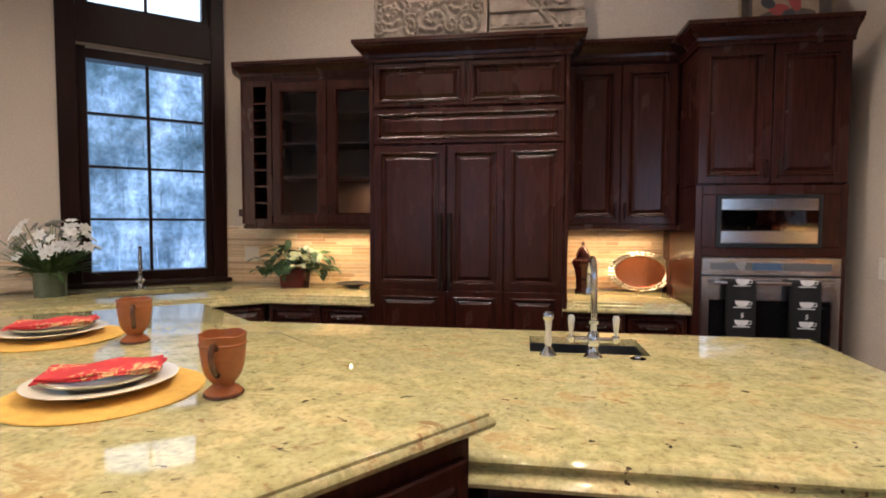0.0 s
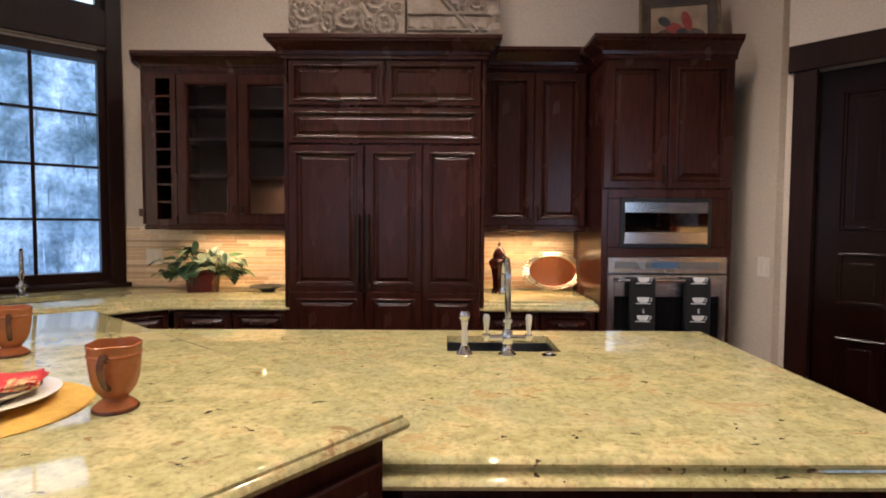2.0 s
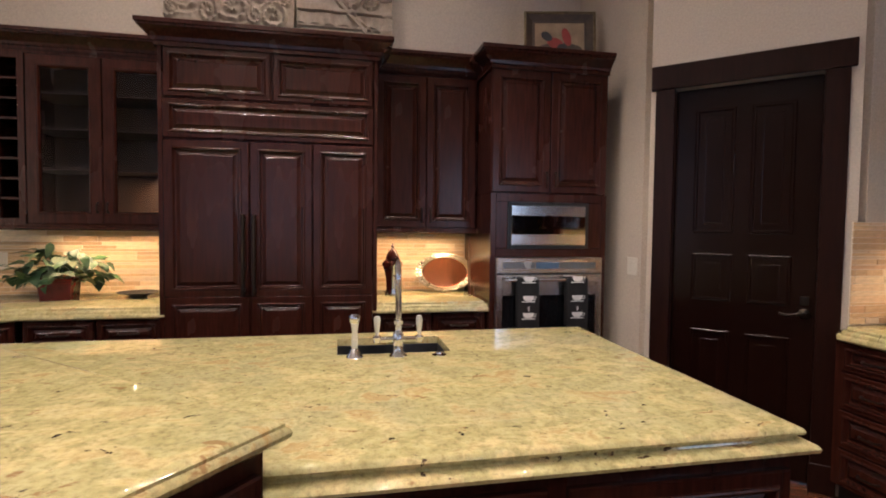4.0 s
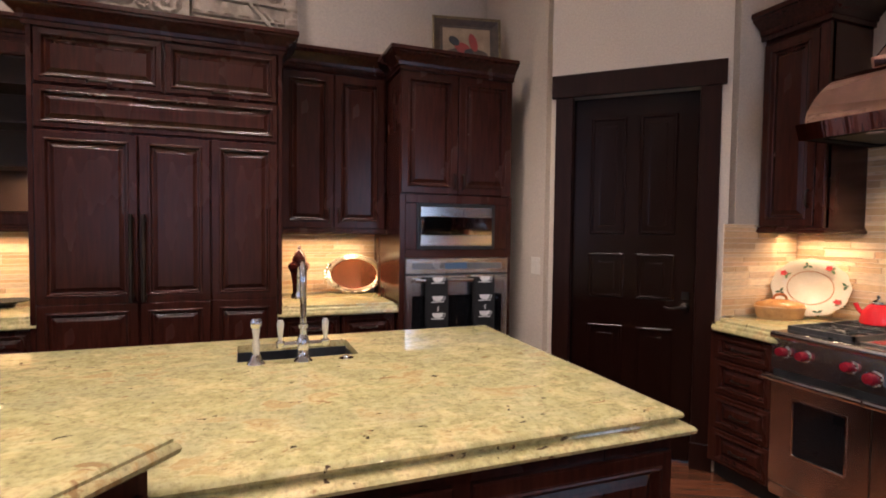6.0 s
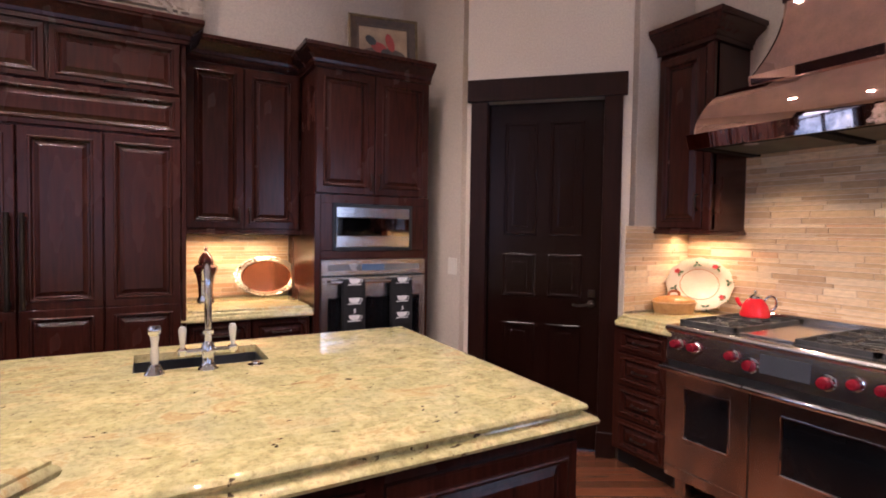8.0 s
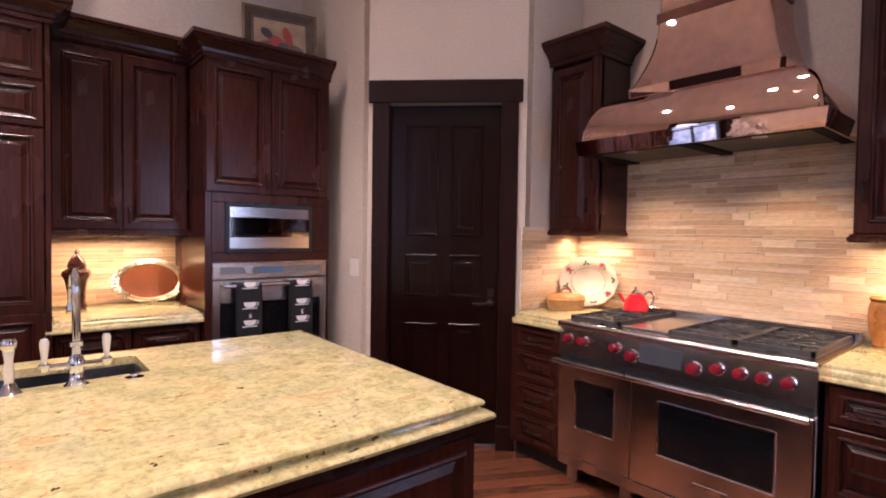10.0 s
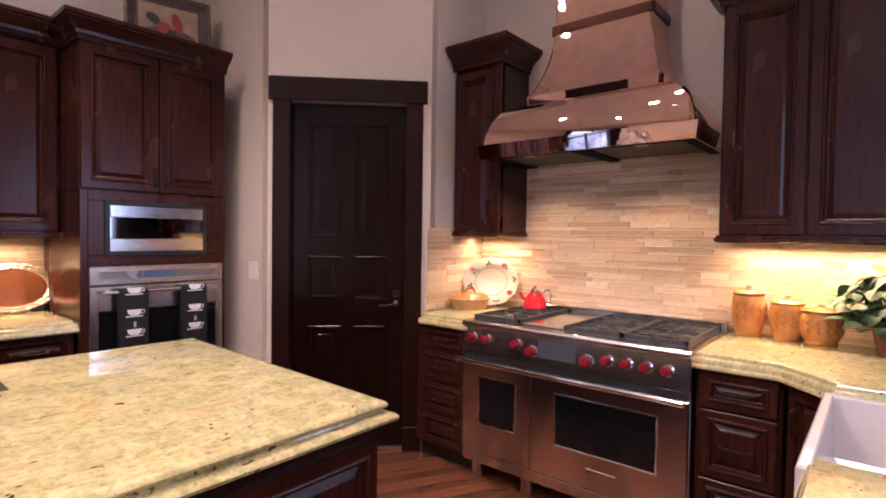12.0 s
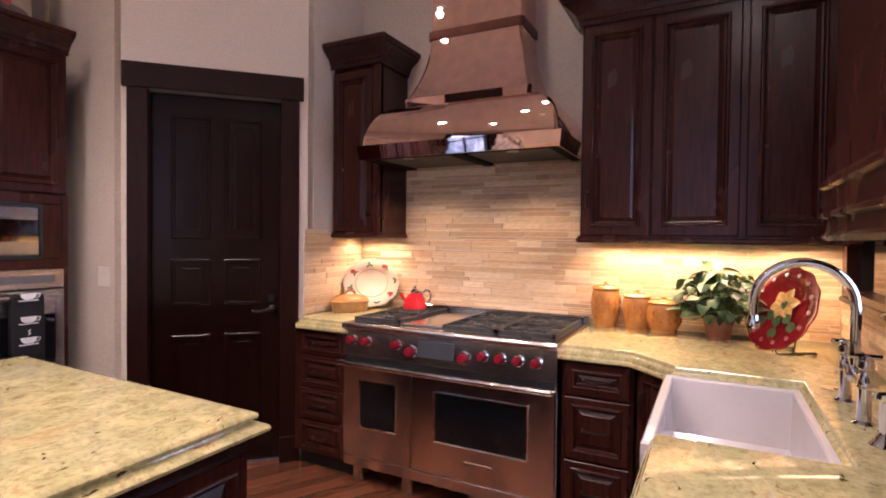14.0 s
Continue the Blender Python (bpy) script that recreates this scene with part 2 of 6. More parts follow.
def tube(points, radius, n=10, bm=None, radii=None):
    """A round bar along a line of points."""
    bm = bm or bmesh.new()
    pts = [Vector(p) for p in points]
    rings, side = [], None
    for i, p in enumerate(pts):
        d = (pts[min(i + 1, len(pts) - 1)] - pts[max(i - 1, 0)]).normalized()
        if side is None:
            side = d.orthogonal().normalized()
        side = (side - d * side.dot(d)).normalized()
        up = d.cross(side)
        r = radii[i] if radii else radius
        rings.append([bm.verts.new(p + side * r * math.cos(2 * math.pi * k / n) + up * r * math.sin(2 * math.pi * k / n)) for k in range(n)])
    for a, b in zip(rings, rings[1:]):
        for i in range(n):
            bm.faces.new((a[i], a[(i + 1) % n], b[(i + 1) % n], b[i]))
    bm.faces.new(rings[0])
    bm.faces.new(rings[-1])
    return bm


def bow(path, n=6):
    """Smooths a line of points by a Catmull-Rom curve."""
    p = [Vector(q) for q in path]
    p = [2 * p[0] - p[1]] + p + [2 * p[-1] - p[-2]]
    out = []
    for i in range(1, len(p) - 2):
        for k in range(n):
            t = k / n
            out.append(0.5 * ((2 * p[i]) + (p[i + 1] - p[i - 1]) * t + (2 * p[i - 1] - 5 * p[i] + 4 * p[i + 1] - p[i + 2]) * t * t + (3 * p[i] - p[i - 1] - 3 * p[i + 1] + p[i + 2]) * t ** 3))
    out.append(p[-2])
    return out


def outset(path, d, closed):
    """The line of 2D points moved d to its right, with mitred corners."""
    n, out = len(path), []
    for i in range(n):
        a = path[i - 1] if closed or i else None
        c = path[(i + 1) % n] if closed or i < n - 1 else None
        p = Vector(path[i])
        n1 = n2 = None
        if a is not None:
            t = (p - Vector(a)).normalized()
            n1 = Vector((t.y, -t.x))
        if c is not None:
            t = (Vector(c) - p).normalized()
            n2 = Vector((t.y, -t.x))
        n1, n2 = n1 or n2, n2 or n1
        b = (n1 + n2).normalized()
        out.append(p + b * d / max(b.dot(n1), 0.3))
    return out


def sweep(path, profile, bm=None, closed=False):
    """Sweeps a closed profile of (out, z) along a level line; out points to the right of the way."""
    bm = bm or bmesh.new()
    lines = [[bm.verts.new((q.x, q.y, z)) for q in outset(path, o, closed)] for o, z in profile]
    n = len(path)
    for a, b in zip(lines, lines[1:] + lines[:1]):
        for i in range(n if closed else n - 1):
            j = (i + 1) % n
            bm.faces.new((a[i], a[j], b[j], b[i]))
    if not closed:
        bm.faces.new([l[0] for l in lines])
        bm.faces.new([l[-1] for l in lines])
    return bm


def slab(outline, profile, holes=()):
    """A stone slab: the outline (counter-clockwise) swept by its edge profile of (out, z) from top to bottom, with holes through it."""
    bm = bmesh.new()
    rings = [[bm.verts.new((q.x, q.y, z)) for q in outset(outline, o, True)] for o, z in profile]
    n = len(outline)
    for a, b in zip(rings, rings[1:]):
        for i in range(n):
            j = (i + 1) % n
            bm.faces.new((a[i], b[i], b[j], a[j]))
    top, bottom = profile[0][1], profile[-1][1]
    loops = {top: [rings[0]], bottom: [rings[-1]]}
    for h in holes:
        a, b = [bm.verts.new((*p, top)) for p in h], [bm.verts.new((*p, bottom)) for p in h]
        loops[top].append(a)
        loops[bottom].append(b)
        for i in range(len(h)):
            j = (i + 1) % len(h)
            bm.faces.new((a[i], a[j], b[j], b[i]))
    for z in (top, bottom):
        es = []
        for l in loops[z]:
            for i in range(len(l)):
                e = bm.edges.get((l[i], l[(i + 1) % len(l)]))
                es.append(e or bm.edges.new((l[i], l[(i + 1) % len(l)])))
        bmesh.ops.triangle_fill(bm, use_beauty=True, use_dissolve=False, edges=es)
    return bm


OGEE = [(-0.022, 0.914), (-0.016, 0.912), (-0.012, 0.906), (-0.012, 0.898), (0.004, 0.894), (0.010, 0.888), (0.012, 0.878), (0.024, 0.874), (0.030, 0.866), (0.030, 0.856), (0.022, 0.848), (0.0, 0.846), (-0.05, 0.846), (-0.05, 0.884)]


def rings(bm, w, h, prof, x=0.0, z=0.0, hole=False):
    """A rectangular panel from nested frames of (inset, depth); depth is along y, the front at 0."""
    last = None
    for ins, d in prof:
        r = [bm.verts.new(c) for c in ((x + ins, d, z + ins), (x + w - ins, d, z + ins), (x + w - ins, d, z + h - ins), (x + ins, d, z + h - ins))]
        if last:
            for i in range(4):
                bm.faces.new((last[i], last[(i + 1) % 4], r[(i + 1) % 4], r[i]))
        else:
            first = r
        last = r
    if hole:
        for i in range(4):
            bm.faces.new((last[i], last[(i + 1) % 4], first[(i + 1) % 4], first[i]))
    else:
        bm.faces.new(last)
        bm.faces.new(first)
    return bm


def raised(f):
    """The section of a raised-panel door with a frame f wide."""
    return [(0, 0.022), (0, 0.004), (0.004, 0.0), (f - 0.015, 0.0), (f - 0.012, -0.005), (f - 0.007, -0.007), (f - 0.002, -0.005), (f + 0.005, 0.011), (f + 0.012, 0.014), (f + 0.024, 0.009), (f + 0.034, 0.003)]


def bar_pull(parent, x, z, length, upright=True, y=0.0):
    """A small dark bronze pull."""
    d = length / 2
    if upright:
        pts = [(x, y, z - d), (x, y - 0.022, z - d * 0.8), (x, y - 0.026, z), (x, y - 0.022, z + d * 0.8), (x, y, z + d)]
    else:
        pts = [(x - d, y, z), (x - d * 0.8, y - 0.022, z), (x, y - 0.026, z), (x + d * 0.8, y - 0.022, z), (x + d, y, z)]
    return part("handle", tube(bow(pts, 4), 0.0055, 8), BRONZE, parent, "dark bronze bar pull", smooth=True)


def panel_door(parent, x, z, w, h, frame_w=0.06, pull=None, name="door", y=0.0, mat=None):
    """A raised-panel door or drawer front, its lower left corner at x, z; pull: (x, z, length, upright)."""
    ob = part(name, rings(bmesh.new(), w, h, raised(frame_w)), mat or CHERRY, parent, m=pose(x, y, z))
    if pull:
        bar_pull(ob, *pull)
    return ob


def leaf(bm, p, d, up, length, width, droop=0.25, mat=0):
    d, up = d.normalized(), up.normalized()
    s_ = d.cross(up).normalized()
    n_ = s_.cross(d)
    prof = ((0.0, 0.05), (0.2, 0.75), (0.45, 1.0), (0.75, 0.6), (1.0, 0.03))
    row = []
    for t, w in prof:
        c = p + d * length * t - n_ * droop * length * t * t
        row.append([bm.verts.new(c - s_ * width / 2 * w + n_ * 0.12 * width * w), bm.verts.new(c), bm.verts.new(c + s_ * width / 2 * w + n_ * 0.12 * width * w)])
    for a, b in zip(row, row[1:]):
        for i in range(2):
            bm.faces.new((a[i], a[i + 1], b[i + 1], b[i])).material_index = mat


CROWN = [(0.0, 0.0), (0.012, 0.0), (0.012, 0.022), (0.02, 0.026), (0.024, 0.045), (0.04, 0.06), (0.062, 0.078), (0.078, 0.088), (0.078, 0.098), (0.088, 0.102), (0.088, 0.125), (0.0, 0.125)]
RAIL = [(0.0, 0.0), (0.006, 0.0), (0.016, 0.008), (0.016, 0.02), (0.008, 0.026), (0.008, 0.034), (0.0, 0.036)]


def moulding(profile, z, k=1.0):
    return [(o * k, z + h * k) for o, h in profile]


# ---- structure ----
def structure(name, bm, material, label, m=None, cat=""):
    return tagged(part(name, bm, material, m=m), label, cat or name.split("_")[0], kind="structure")


H = 4.0
NORTH, EAST, SOUTH = 4.05, 3.194, -0.50
structure("floor", boxes((-5.2, 3.5, -5.2, 4.4, -0.12, -0.014)), GROUT, "sub-floor under reddish hardwood planks")
structure("ceiling", boxes((-5.2, 3.5, -5.2, 4.4, H, H + 0.12)), CEILING, "high plain off-white ceiling")
structure("wall_north", boxes((-2.42, 2.05, NORTH, NORTH + 0.15, 0, H)), PLASTER, "cream plaster wall behind the tall cabinets")
structure("wall_pantry_west", boxes((1.885, 2.035, 3.107, NORTH - 0.002, 0, H)), PLASTER, "cream plaster return wall beside the oven cabinet")
structure("wall_pantry_south", boxes((2.672, EAST - 0.002, 2.33, 2.48, 0, H)), PLASTER, "cream plaster return wall beside the cooking range")
structure("wall_east", boxes((EAST, EAST + 0.15, SOUTH - 0.15, 2.48, 0, H)), PLASTER, "cream plaster wall behind the copper hood")
# pantry wall with the door's opening, its frame along the diagonal
PANTRY = pose(1.885, 3.045, 0, 0, 0, -45)
structure("wall_pantry", boxes((0, 0.10, 0, 0.12, 0, H), (0.905, 1.025, 0, 0.12, 0, H), (0.10, 0.905, 0, 0.12, 2.245, H)), PLASTER, "cream plaster diagonal wall round the pantry door", PANTRY)
# window wall, its frame along the diagonal, with the two openings
WINDOW = pose(-2.42, NORTH, 0, 0, 0, 40)
structure("wall_window", boxes((-3.3, -1.0, 0, 0.2, 0, H), (-0.07, 0.0, 0, 0.2, 0, H), (-1.0, -0.07, 0, 0.2, 0, 0.95), (-1.0, -0.07, 0, 0.2, 2.66, 2.93), (-1.0, -0.07, 0, 0.2, 3.75, H)), PLASTER, "cream plaster diagonal wall round the tall window", WINDOW)
structure("wall_south", boxes((0.4, EAST, SOUTH - 0.15, SOUTH, 0, 1.15), (0.4, 1.5, SOUTH - 0.15, SOUTH, 1.15, H), (3.09, EAST, SOUTH - 0.15, SOUTH, 1.15, H), (1.5, 3.09, SOUTH - 0.15, SOUTH, 2.3, H)), PLASTER, "cream plaster wall behind the farmhouse sink")
# the great room behind the camera
structure("wall_west", boxes((-5.0, -4.85, -5.0, -1.9, 0, H), (-5.0, -4.85, 0.7, 2.4, 0, H), (-5.0, -4.85, -1.9, 0.7, 0, 0.95), (-5.0, -4.85, -1.9, 0.7, 3.75, H)), PLASTER, "plain cream wall with a wide window opening")
structure("wall_back", boxes((-4.85, -2.8, -5.0, -4.85, 0, H), (-0.2, 0.55, -5.0, -4.85, 0, H), (-2.8, -0.2, -5.0, -4.85, 0, 0.95), (-2.8, -0.2, -5.0, -4.85, 2.85, H)), PLASTER, "plain cream wall with a wide window opening")
structure("wall_corner", boxes((0.4, 0.55, -4.85, SOUTH - 0.152, 0, H)), PLASTER, "plain cream wall of the adjoining room")


gw = tagged(thing("window_4", pose(-4.85, -0.6, 0, 0, 0, 90), "wide dark wood great-room window with a mullion and transom", "window"), kind="structure")
part("window_frame", boxes((-1.3, -1.22, 0.02, 0.14, 0.95, 3.75), (1.22, 1.3, 0.02, 0.14, 0.95, 3.75), (-1.22, 1.22, 0.02, 0.14, 0.95, 1.03), (-1.22, 1.22, 0.02, 0.14, 3.67, 3.75)), CASING, gw)
part("mullion", boxes((-0.05, 0.05, 0.03, 0.13, 1.03, 3.67)), CASING, gw)
part("transom_bar", boxes((-1.22, -0.05, 0.04, 0.12, 2.70, 2.82), (0.05, 1.22, 0.04, 0.12, 2.70, 2.82)), CASING, gw)


# ---- cabinets ----
def cabinet(name, m, label, group=""):
    return thing(name, m, label, "cabinet", group)


def carcass(parent, w, d, z0, z1, t=0.02, shell=False, y=0.022):
    if shell:
        bm = boxes((0, t, y, d, z0, z1), (w - t, w, y, d, z0, z1), (t, w - t, y, d, z0, z0 + t), (t, w - t, y, d, z1 - t, z1), (t, w - t, d - 0.01, d, z0 + t, z1 - t))
    else:
        bm = boxes((0, w, y, d, z0, z1), bevel=0.002)
    return part("body", bm, CHERRY, parent)


def crown(parent, path, z, k=1.0):
    return part("crown_moulding", sweep(path, moulding(CROWN, z, k)), CHERRY, parent)


def light_rail(parent, path, z):
    return part("light_rail", sweep(path, moulding(RAIL, z)), CHERRY, parent)


# refrigerator behind panels, and the cabinet over it
FRIDGE = pose(-0.985, 3.36, 0)
fridge = thing("refrigerator", FRIDGE, "built-in refrigerator behind dark cherry raised panels", "refrigerator")
part("body", boxes((0.004, 1.196, 0.03, 0.66, 0.1, 2.112), bevel=0.003), CHERRY, fridge)
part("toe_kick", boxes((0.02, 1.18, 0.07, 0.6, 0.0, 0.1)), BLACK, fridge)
for x, w, hx in ((0.004, 0.466, 0.44), (0.478, 0.354, 0.026), (0.838, 0.358, None)):
    bm = bmesh.new()
    for z, h in ((0.11, 0.86), (0.97, 0.912)):
        rings(bm, w, h, raised(0.055), 0, z)
    d = part("door", bm, CHERRY, fridge, m=pose(x, 0, 0))
    if hx is not None:
        part("handle", tube([(hx, -0.05, 0.98), (hx, -0.05, 1.455)], 0.011, 10, boxes((hx - 0.008, hx + 0.008, -0.05, 0, 1.0, 1.02), (hx - 0.008, hx + 0.008, -0.05, 0, 1.415, 1.435))), BRONZE, d, "long dark bronze bar handle", smooth=True)
part("grille_panel", rings(bmesh.new(), 1.192, 0.222, raised(0.042)), CHERRY, fridge, m=pose(0.004, 0, 1.892))
over = cabinet("refrigerator_cabinet", FRIDGE, "dark cherry cabinet over the built-in refrigerator with crown moulding")
part("body", boxes((0.004, 1.196, 0.022, 0.66, 2.118, 2.44), bevel=0.002), CHERRY, over)
for s in (-0.024, 1.2):
    part("side_panel", boxes((s, s + 0.024, 0.012, 0.66, 0, 2.44), bevel=0.002), CHERRY, over)
panel_door(over, 0.008, 2.124, 0.585, 0.275, 0.042, (0.29, 0.02, 0.11, False))
panel_door(over, 0.607, 2.124, 0.585, 0.275, 0.042, (0.29, 0.02, 0.11, False))
crown(over, [(-0.024, 0.66), (-0.024, 0.0), (1.224, 0.0), (1.224, 0.66)], 2.402, 1.0)

# upper cabinet between refrigerator and ovens
UR = pose(0.245, 3.68, 0)
upper_r = cabinet("wall_cabinet", UR, "dark cherry wall cabinet with two raised-panel doors", "wall cabinets")
carcass(upper_r, 0.71, 0.36, 1.385, 2.45)
panel_door(upper_r, 0.012, 1.392, 0.336, 1.03, 0.06, (0.306, 0.085, 0.1, True))
panel_door(upper_r, 0.352, 1.392, 0.345, 1.03, 0.06, (0.03, 0.085, 0.1, True))
crown(upper_r, [(0.0, 0.0), (0.71, 0.0)], 2.44)
light_rail(upper_r, [(0.0, 0.008), (0.71, 0.008)], 1.35)

# oven tower
OT = pose(0.962, 3.35, 0)
tower = cabinet("oven_cabinet", OT, "tall dark cherry cabinet holding the built-in ovens")
for nm, d in (("side_panel", (0, 0.036, 0.0, 0.69, 0, 1.618)), ("side_panel", (0.772, 0.806, 0.0, 0.69, 0, 1.618)), ("lower_box", (0.038, 0.77, 0.0, 0.69, 0.1, 0.44)), ("rail", (0.038, 0.77, 0.0, 0.69, 1.205, 1.26)),
              ("stile", (0.038, 0.115, 0.0, 0.69, 1.262, 1.563)), ("stile", (0.677, 0.77, 0.0, 0.69, 1.262, 1.563)), ("rail", (0.038, 0.77, 0.0, 0.69, 1.565, 1.618)), ("upper_box", (0, 0.806, 0.022, 0.69, 1.62, 2.44))):
    part(nm, boxes(d, bevel=0.0015), CHERRY, tower)
panel_door(tower, 0.006, 1.626, 0.392, 0.785, 0.06, (0.365, 0.085, 0.1, True))
panel_door(tower, 0.404, 1.626, 0.396, 0.785, 0.06, (0.03, 0.085, 0.1, True))
panel_door(tower, 0.02, 0.12, 0.766, 0.3, 0.055, (0.383, 0.15, 0.12, False), "drawer", -0.02)
crown(tower, [(0, 0.69), (0, 0), (0.806, 0)], 2.41)

# microwave
mw = thing("microwave_oven", pose(1.079, 3.342, 1.262), "built-in stainless steel microwave with dark glass window", "microwave")
part("body", boxes((0.002, 0.556, 0.014, 0.4, 0.002, 0.301)), BLACK, mw)
part("trim_frame", rings(bmesh.new(), 0.558, 0.301, [(0, 0.014), (0, 0.0), (0.017, 0.0), (0.02, 0.008), (0.02, 0.014)], hole=True), BLACK, mw)
part("control_strip", boxes((0.022, 0.536, -0.004, 0.014, 0.214, 0.279), bevel=0.002), STEEL, mw, "brushed steel upper strip")
part("lower_strip", boxes((0.022, 0.536, -0.004, 0.014, 0.022, 0.092), bevel=0.002), STEEL, mw, "brushed steel lower strip")
part("window", boxes((0.022, 0.536, 0.0, 0.014, 0.093, 0.213), bevel=0.001), grainy("mirrored_glass", (0.30, 0.29, 0.28), (0.36, 0.35, 0.34), 3, rough=(0.03, 0.05), metal=1.0, relief=0), mw, "dark mirrored glass window")

# wall oven
ov = thing("wall_oven", pose(1.0, 3.34, 0.445), "stainless steel built-in wall oven with black glass door", "oven")
part("body", boxes((0.01, 0.727, 0.012, 0.55, 0.0, 0.752)), BLACK, ov)
panel = part("control_panel", boxes((0, 0.737, -0.008, 0.012, 0.655, 0.756), bevel=0.003), STEEL, ov)
part("display", boxes((0.27, 0.43, -0.011, -0.008, 0.685, 0.728)), grainy("display_blue", (0.05, 0.09, 0.16), (0.07, 0.12, 0.2), 3, rough=(0.1, 0.15), relief=0), panel, "dim blue glass display")
GREYP = grainy("grey_panel", (0.2, 0.2, 0.21), (0.25, 0.25, 0.26), 3, rough=(0.2, 0.3), metal=0.6, relief=0)
for xa, xb in ((0.045, 0.265), (0.435, 0.69)):
    part("touch_strip", boxes((xa, xb, -0.010, -0.008, 0.685, 0.728)), GREYP, panel, "grey touch panel")
odoor = part("door", rings(bmesh.new(), 0.737, 0.645, [(0, 0.012), (0, -0.006), (0.003, -0.009), (0.042, -0.009), (0.045, -0.004), (0.045, 0.01)], hole=True), STEEL, ov)
part("window", boxes((0.045, 0.692, -0.003, 0.008, 0.045, 0.51)), BLACKGLASS, odoor, "black glass oven window")
part("upper_rail", boxes((0.045, 0.692, -0.008, 0.008, 0.512, 0.6)), STEEL, odoor)
part("handle", tube([(0.05, -0.055, 0.615), (0.687, -0.055, 0.615)], 0.011, 12, boxes((0.075, 0.095, -0.055, -0.008, 0.605, 0.625), (0.642, 0.662, -0.055, -0.008, 0.605, 0.625))), STEEL, odoor, "round steel bar handle", smooth=True)

# base cabinets either side of the refrigerator
def base_cabinet(m, w, label, d=0.60, drawer_h=0.15, face=(0.0,), group="base cabinets", z1=0.844):
    c = cabinet("base_cabinet", m, label, group)
    part("body", boxes((0, w, 0.022, d, 0.1, z1), bevel=0.002), CHERRY, c)
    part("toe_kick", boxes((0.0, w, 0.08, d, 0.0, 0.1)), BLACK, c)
    return c


for x, w in ((0.245, 0.352), (0.602, 0.352)):
    c = base_cabinet(pose(x, 3.41, 0), w, "dark cherry base cabinet with a drawer over a door")
    panel_door(c, 0.005, 0.68, w - 0.01, 0.155, 0.035, (w / 2 - 0.005, 0.078, 0.11, False), "drawer")
    panel_door(c, 0.005, 0.11, w - 0.01, 0.56, 0.055, (0.04, 0.47, 0.1, True))
for x, w in ((-1.362, 0.35), (-1.735, 0.368)):
    c = base_cabinet(pose(x, 3.41, 0), w, "dark cherry base cabinet with a drawer over a door")
    panel_door(c, 0.005, 0.68, w - 0.01, 0.155, 0.035, (w / 2 - 0.005, 0.078, 0.11, False), "drawer")
    panel_door(c, 0.005, 0.11, w - 0.01, 0.56, 0.055, (0.04, 0.47, 0.1, True))
DIAGFRONT = pose(-1.745, 3.405, 0, 0, 0, 40)
for i in range(4):
    w = 0.56
    c = base_cabinet(DIAGFRONT @ pose(-0.005 - (i + 1) * (w + 0.005), 0, 0), w, "dark cherry base cabinet below the window counter", 0.8)
    panel_door(c, 0.005, 0.68, w - 0.01, 0.155, 0.035, (w / 2, 0.078, 0.11, False), "drawer")
    panel_door(c, 0.005, 0.11, w - 0.01, 0.56, 0.055, (0.04, 0.47, 0.1, True))

# glass-fronted upper cabinet with wine cubbies and a canted end
UL = pose(-2.075, 3.68, 0)
glassy = cabinet("glass_cabinet", UL, "dark cherry wall cabinet with two glass doors and wine cubbies", "wall cabinets")
Wg = 1.064
part("body", boxes((0.03, 0.09, 0.0, 0.36, 1.385, 2.43), (0.222, 0.24, 0.022, 0.36, 1.385, 2.43), (Wg - 0.02, Wg, 0.0, 0.36, 1.385, 2.43), (0.09, Wg - 0.02, 0.022, 0.36, 1.385, 1.405), (0.09, Wg - 0.02, 0.0, 0.36, 2.40, 2.43)), CHERRY, glassy)
part("back_panel", boxes((0.09, Wg - 0.02, 0.345, 0.36, 1.405, 2.40)), INSIDE, glassy, "brown wood back panel")
cant = bmesh.new()
box(cant, 0, 0.17, 0, 0.02, 1.385, 2.43)
part("canted_end", cant, CHERRY, glassy, m=pose(0.03, 0.0, 0, 0, 0, 0) @ pose(0, 0, 0, 0, 0, 118))
for x in (-0.004,):
    for z in (1.44,):
        part("corner_block", boxes((x - 0.012, x + 0.03, -0.012, 0.02, z, z + 0.05), bevel=0.004), CHERRY, glassy)
part("cubby_frame", boxes((0.09, 0.105, 0, 0.022, 1.385, 2.40), (0.205, 0.24, 0, 0.022, 1.385, 2.40), (0.105, 0.205, 0, 0.022, 1.385, 1.42), (0.105, 0.205, 0, 0.022, 2.37, 2.40)), CHERRY, glassy)
for i in range(1, 8):
    z = 1.42 + i * (0.95 / 8)
    part("cubby_shelf", boxes((0.09, 0.222, 0.004, 0.34, z - 0.006, z + 0.006)), CHERRY, glassy)
for i, z in enumerate((1.715, 1.96, 2.175)):
    part("shelf", boxes((0.242, Wg - 0.022, 0.03, 0.34, z, z + 0.016)), INSIDE, glassy, "brown wood shelf")
for x, w, px in ((0.246, 0.41, 0.385), (0.66, 0.385, 0.028)):
    d = part("door", rings(bmesh.new(), w, 1.01, [(0, 0.022), (0, 0.003), (0.003, 0.0), (0.058, 0.0), (0.062, -0.004), (0.068, -0.004), (0.076, 0.010), (0.076, 0.022)], hole=True), CHERRY, glassy, m=pose(x, 0, 1.39))
    part("glass_pane", boxes((0.07, w - 0.07, 0.013, 0.017, 0.07, 0.94)), GLASS, d, "clear glass pane")
    bar_pull(d, px, 0.10, 0.06)
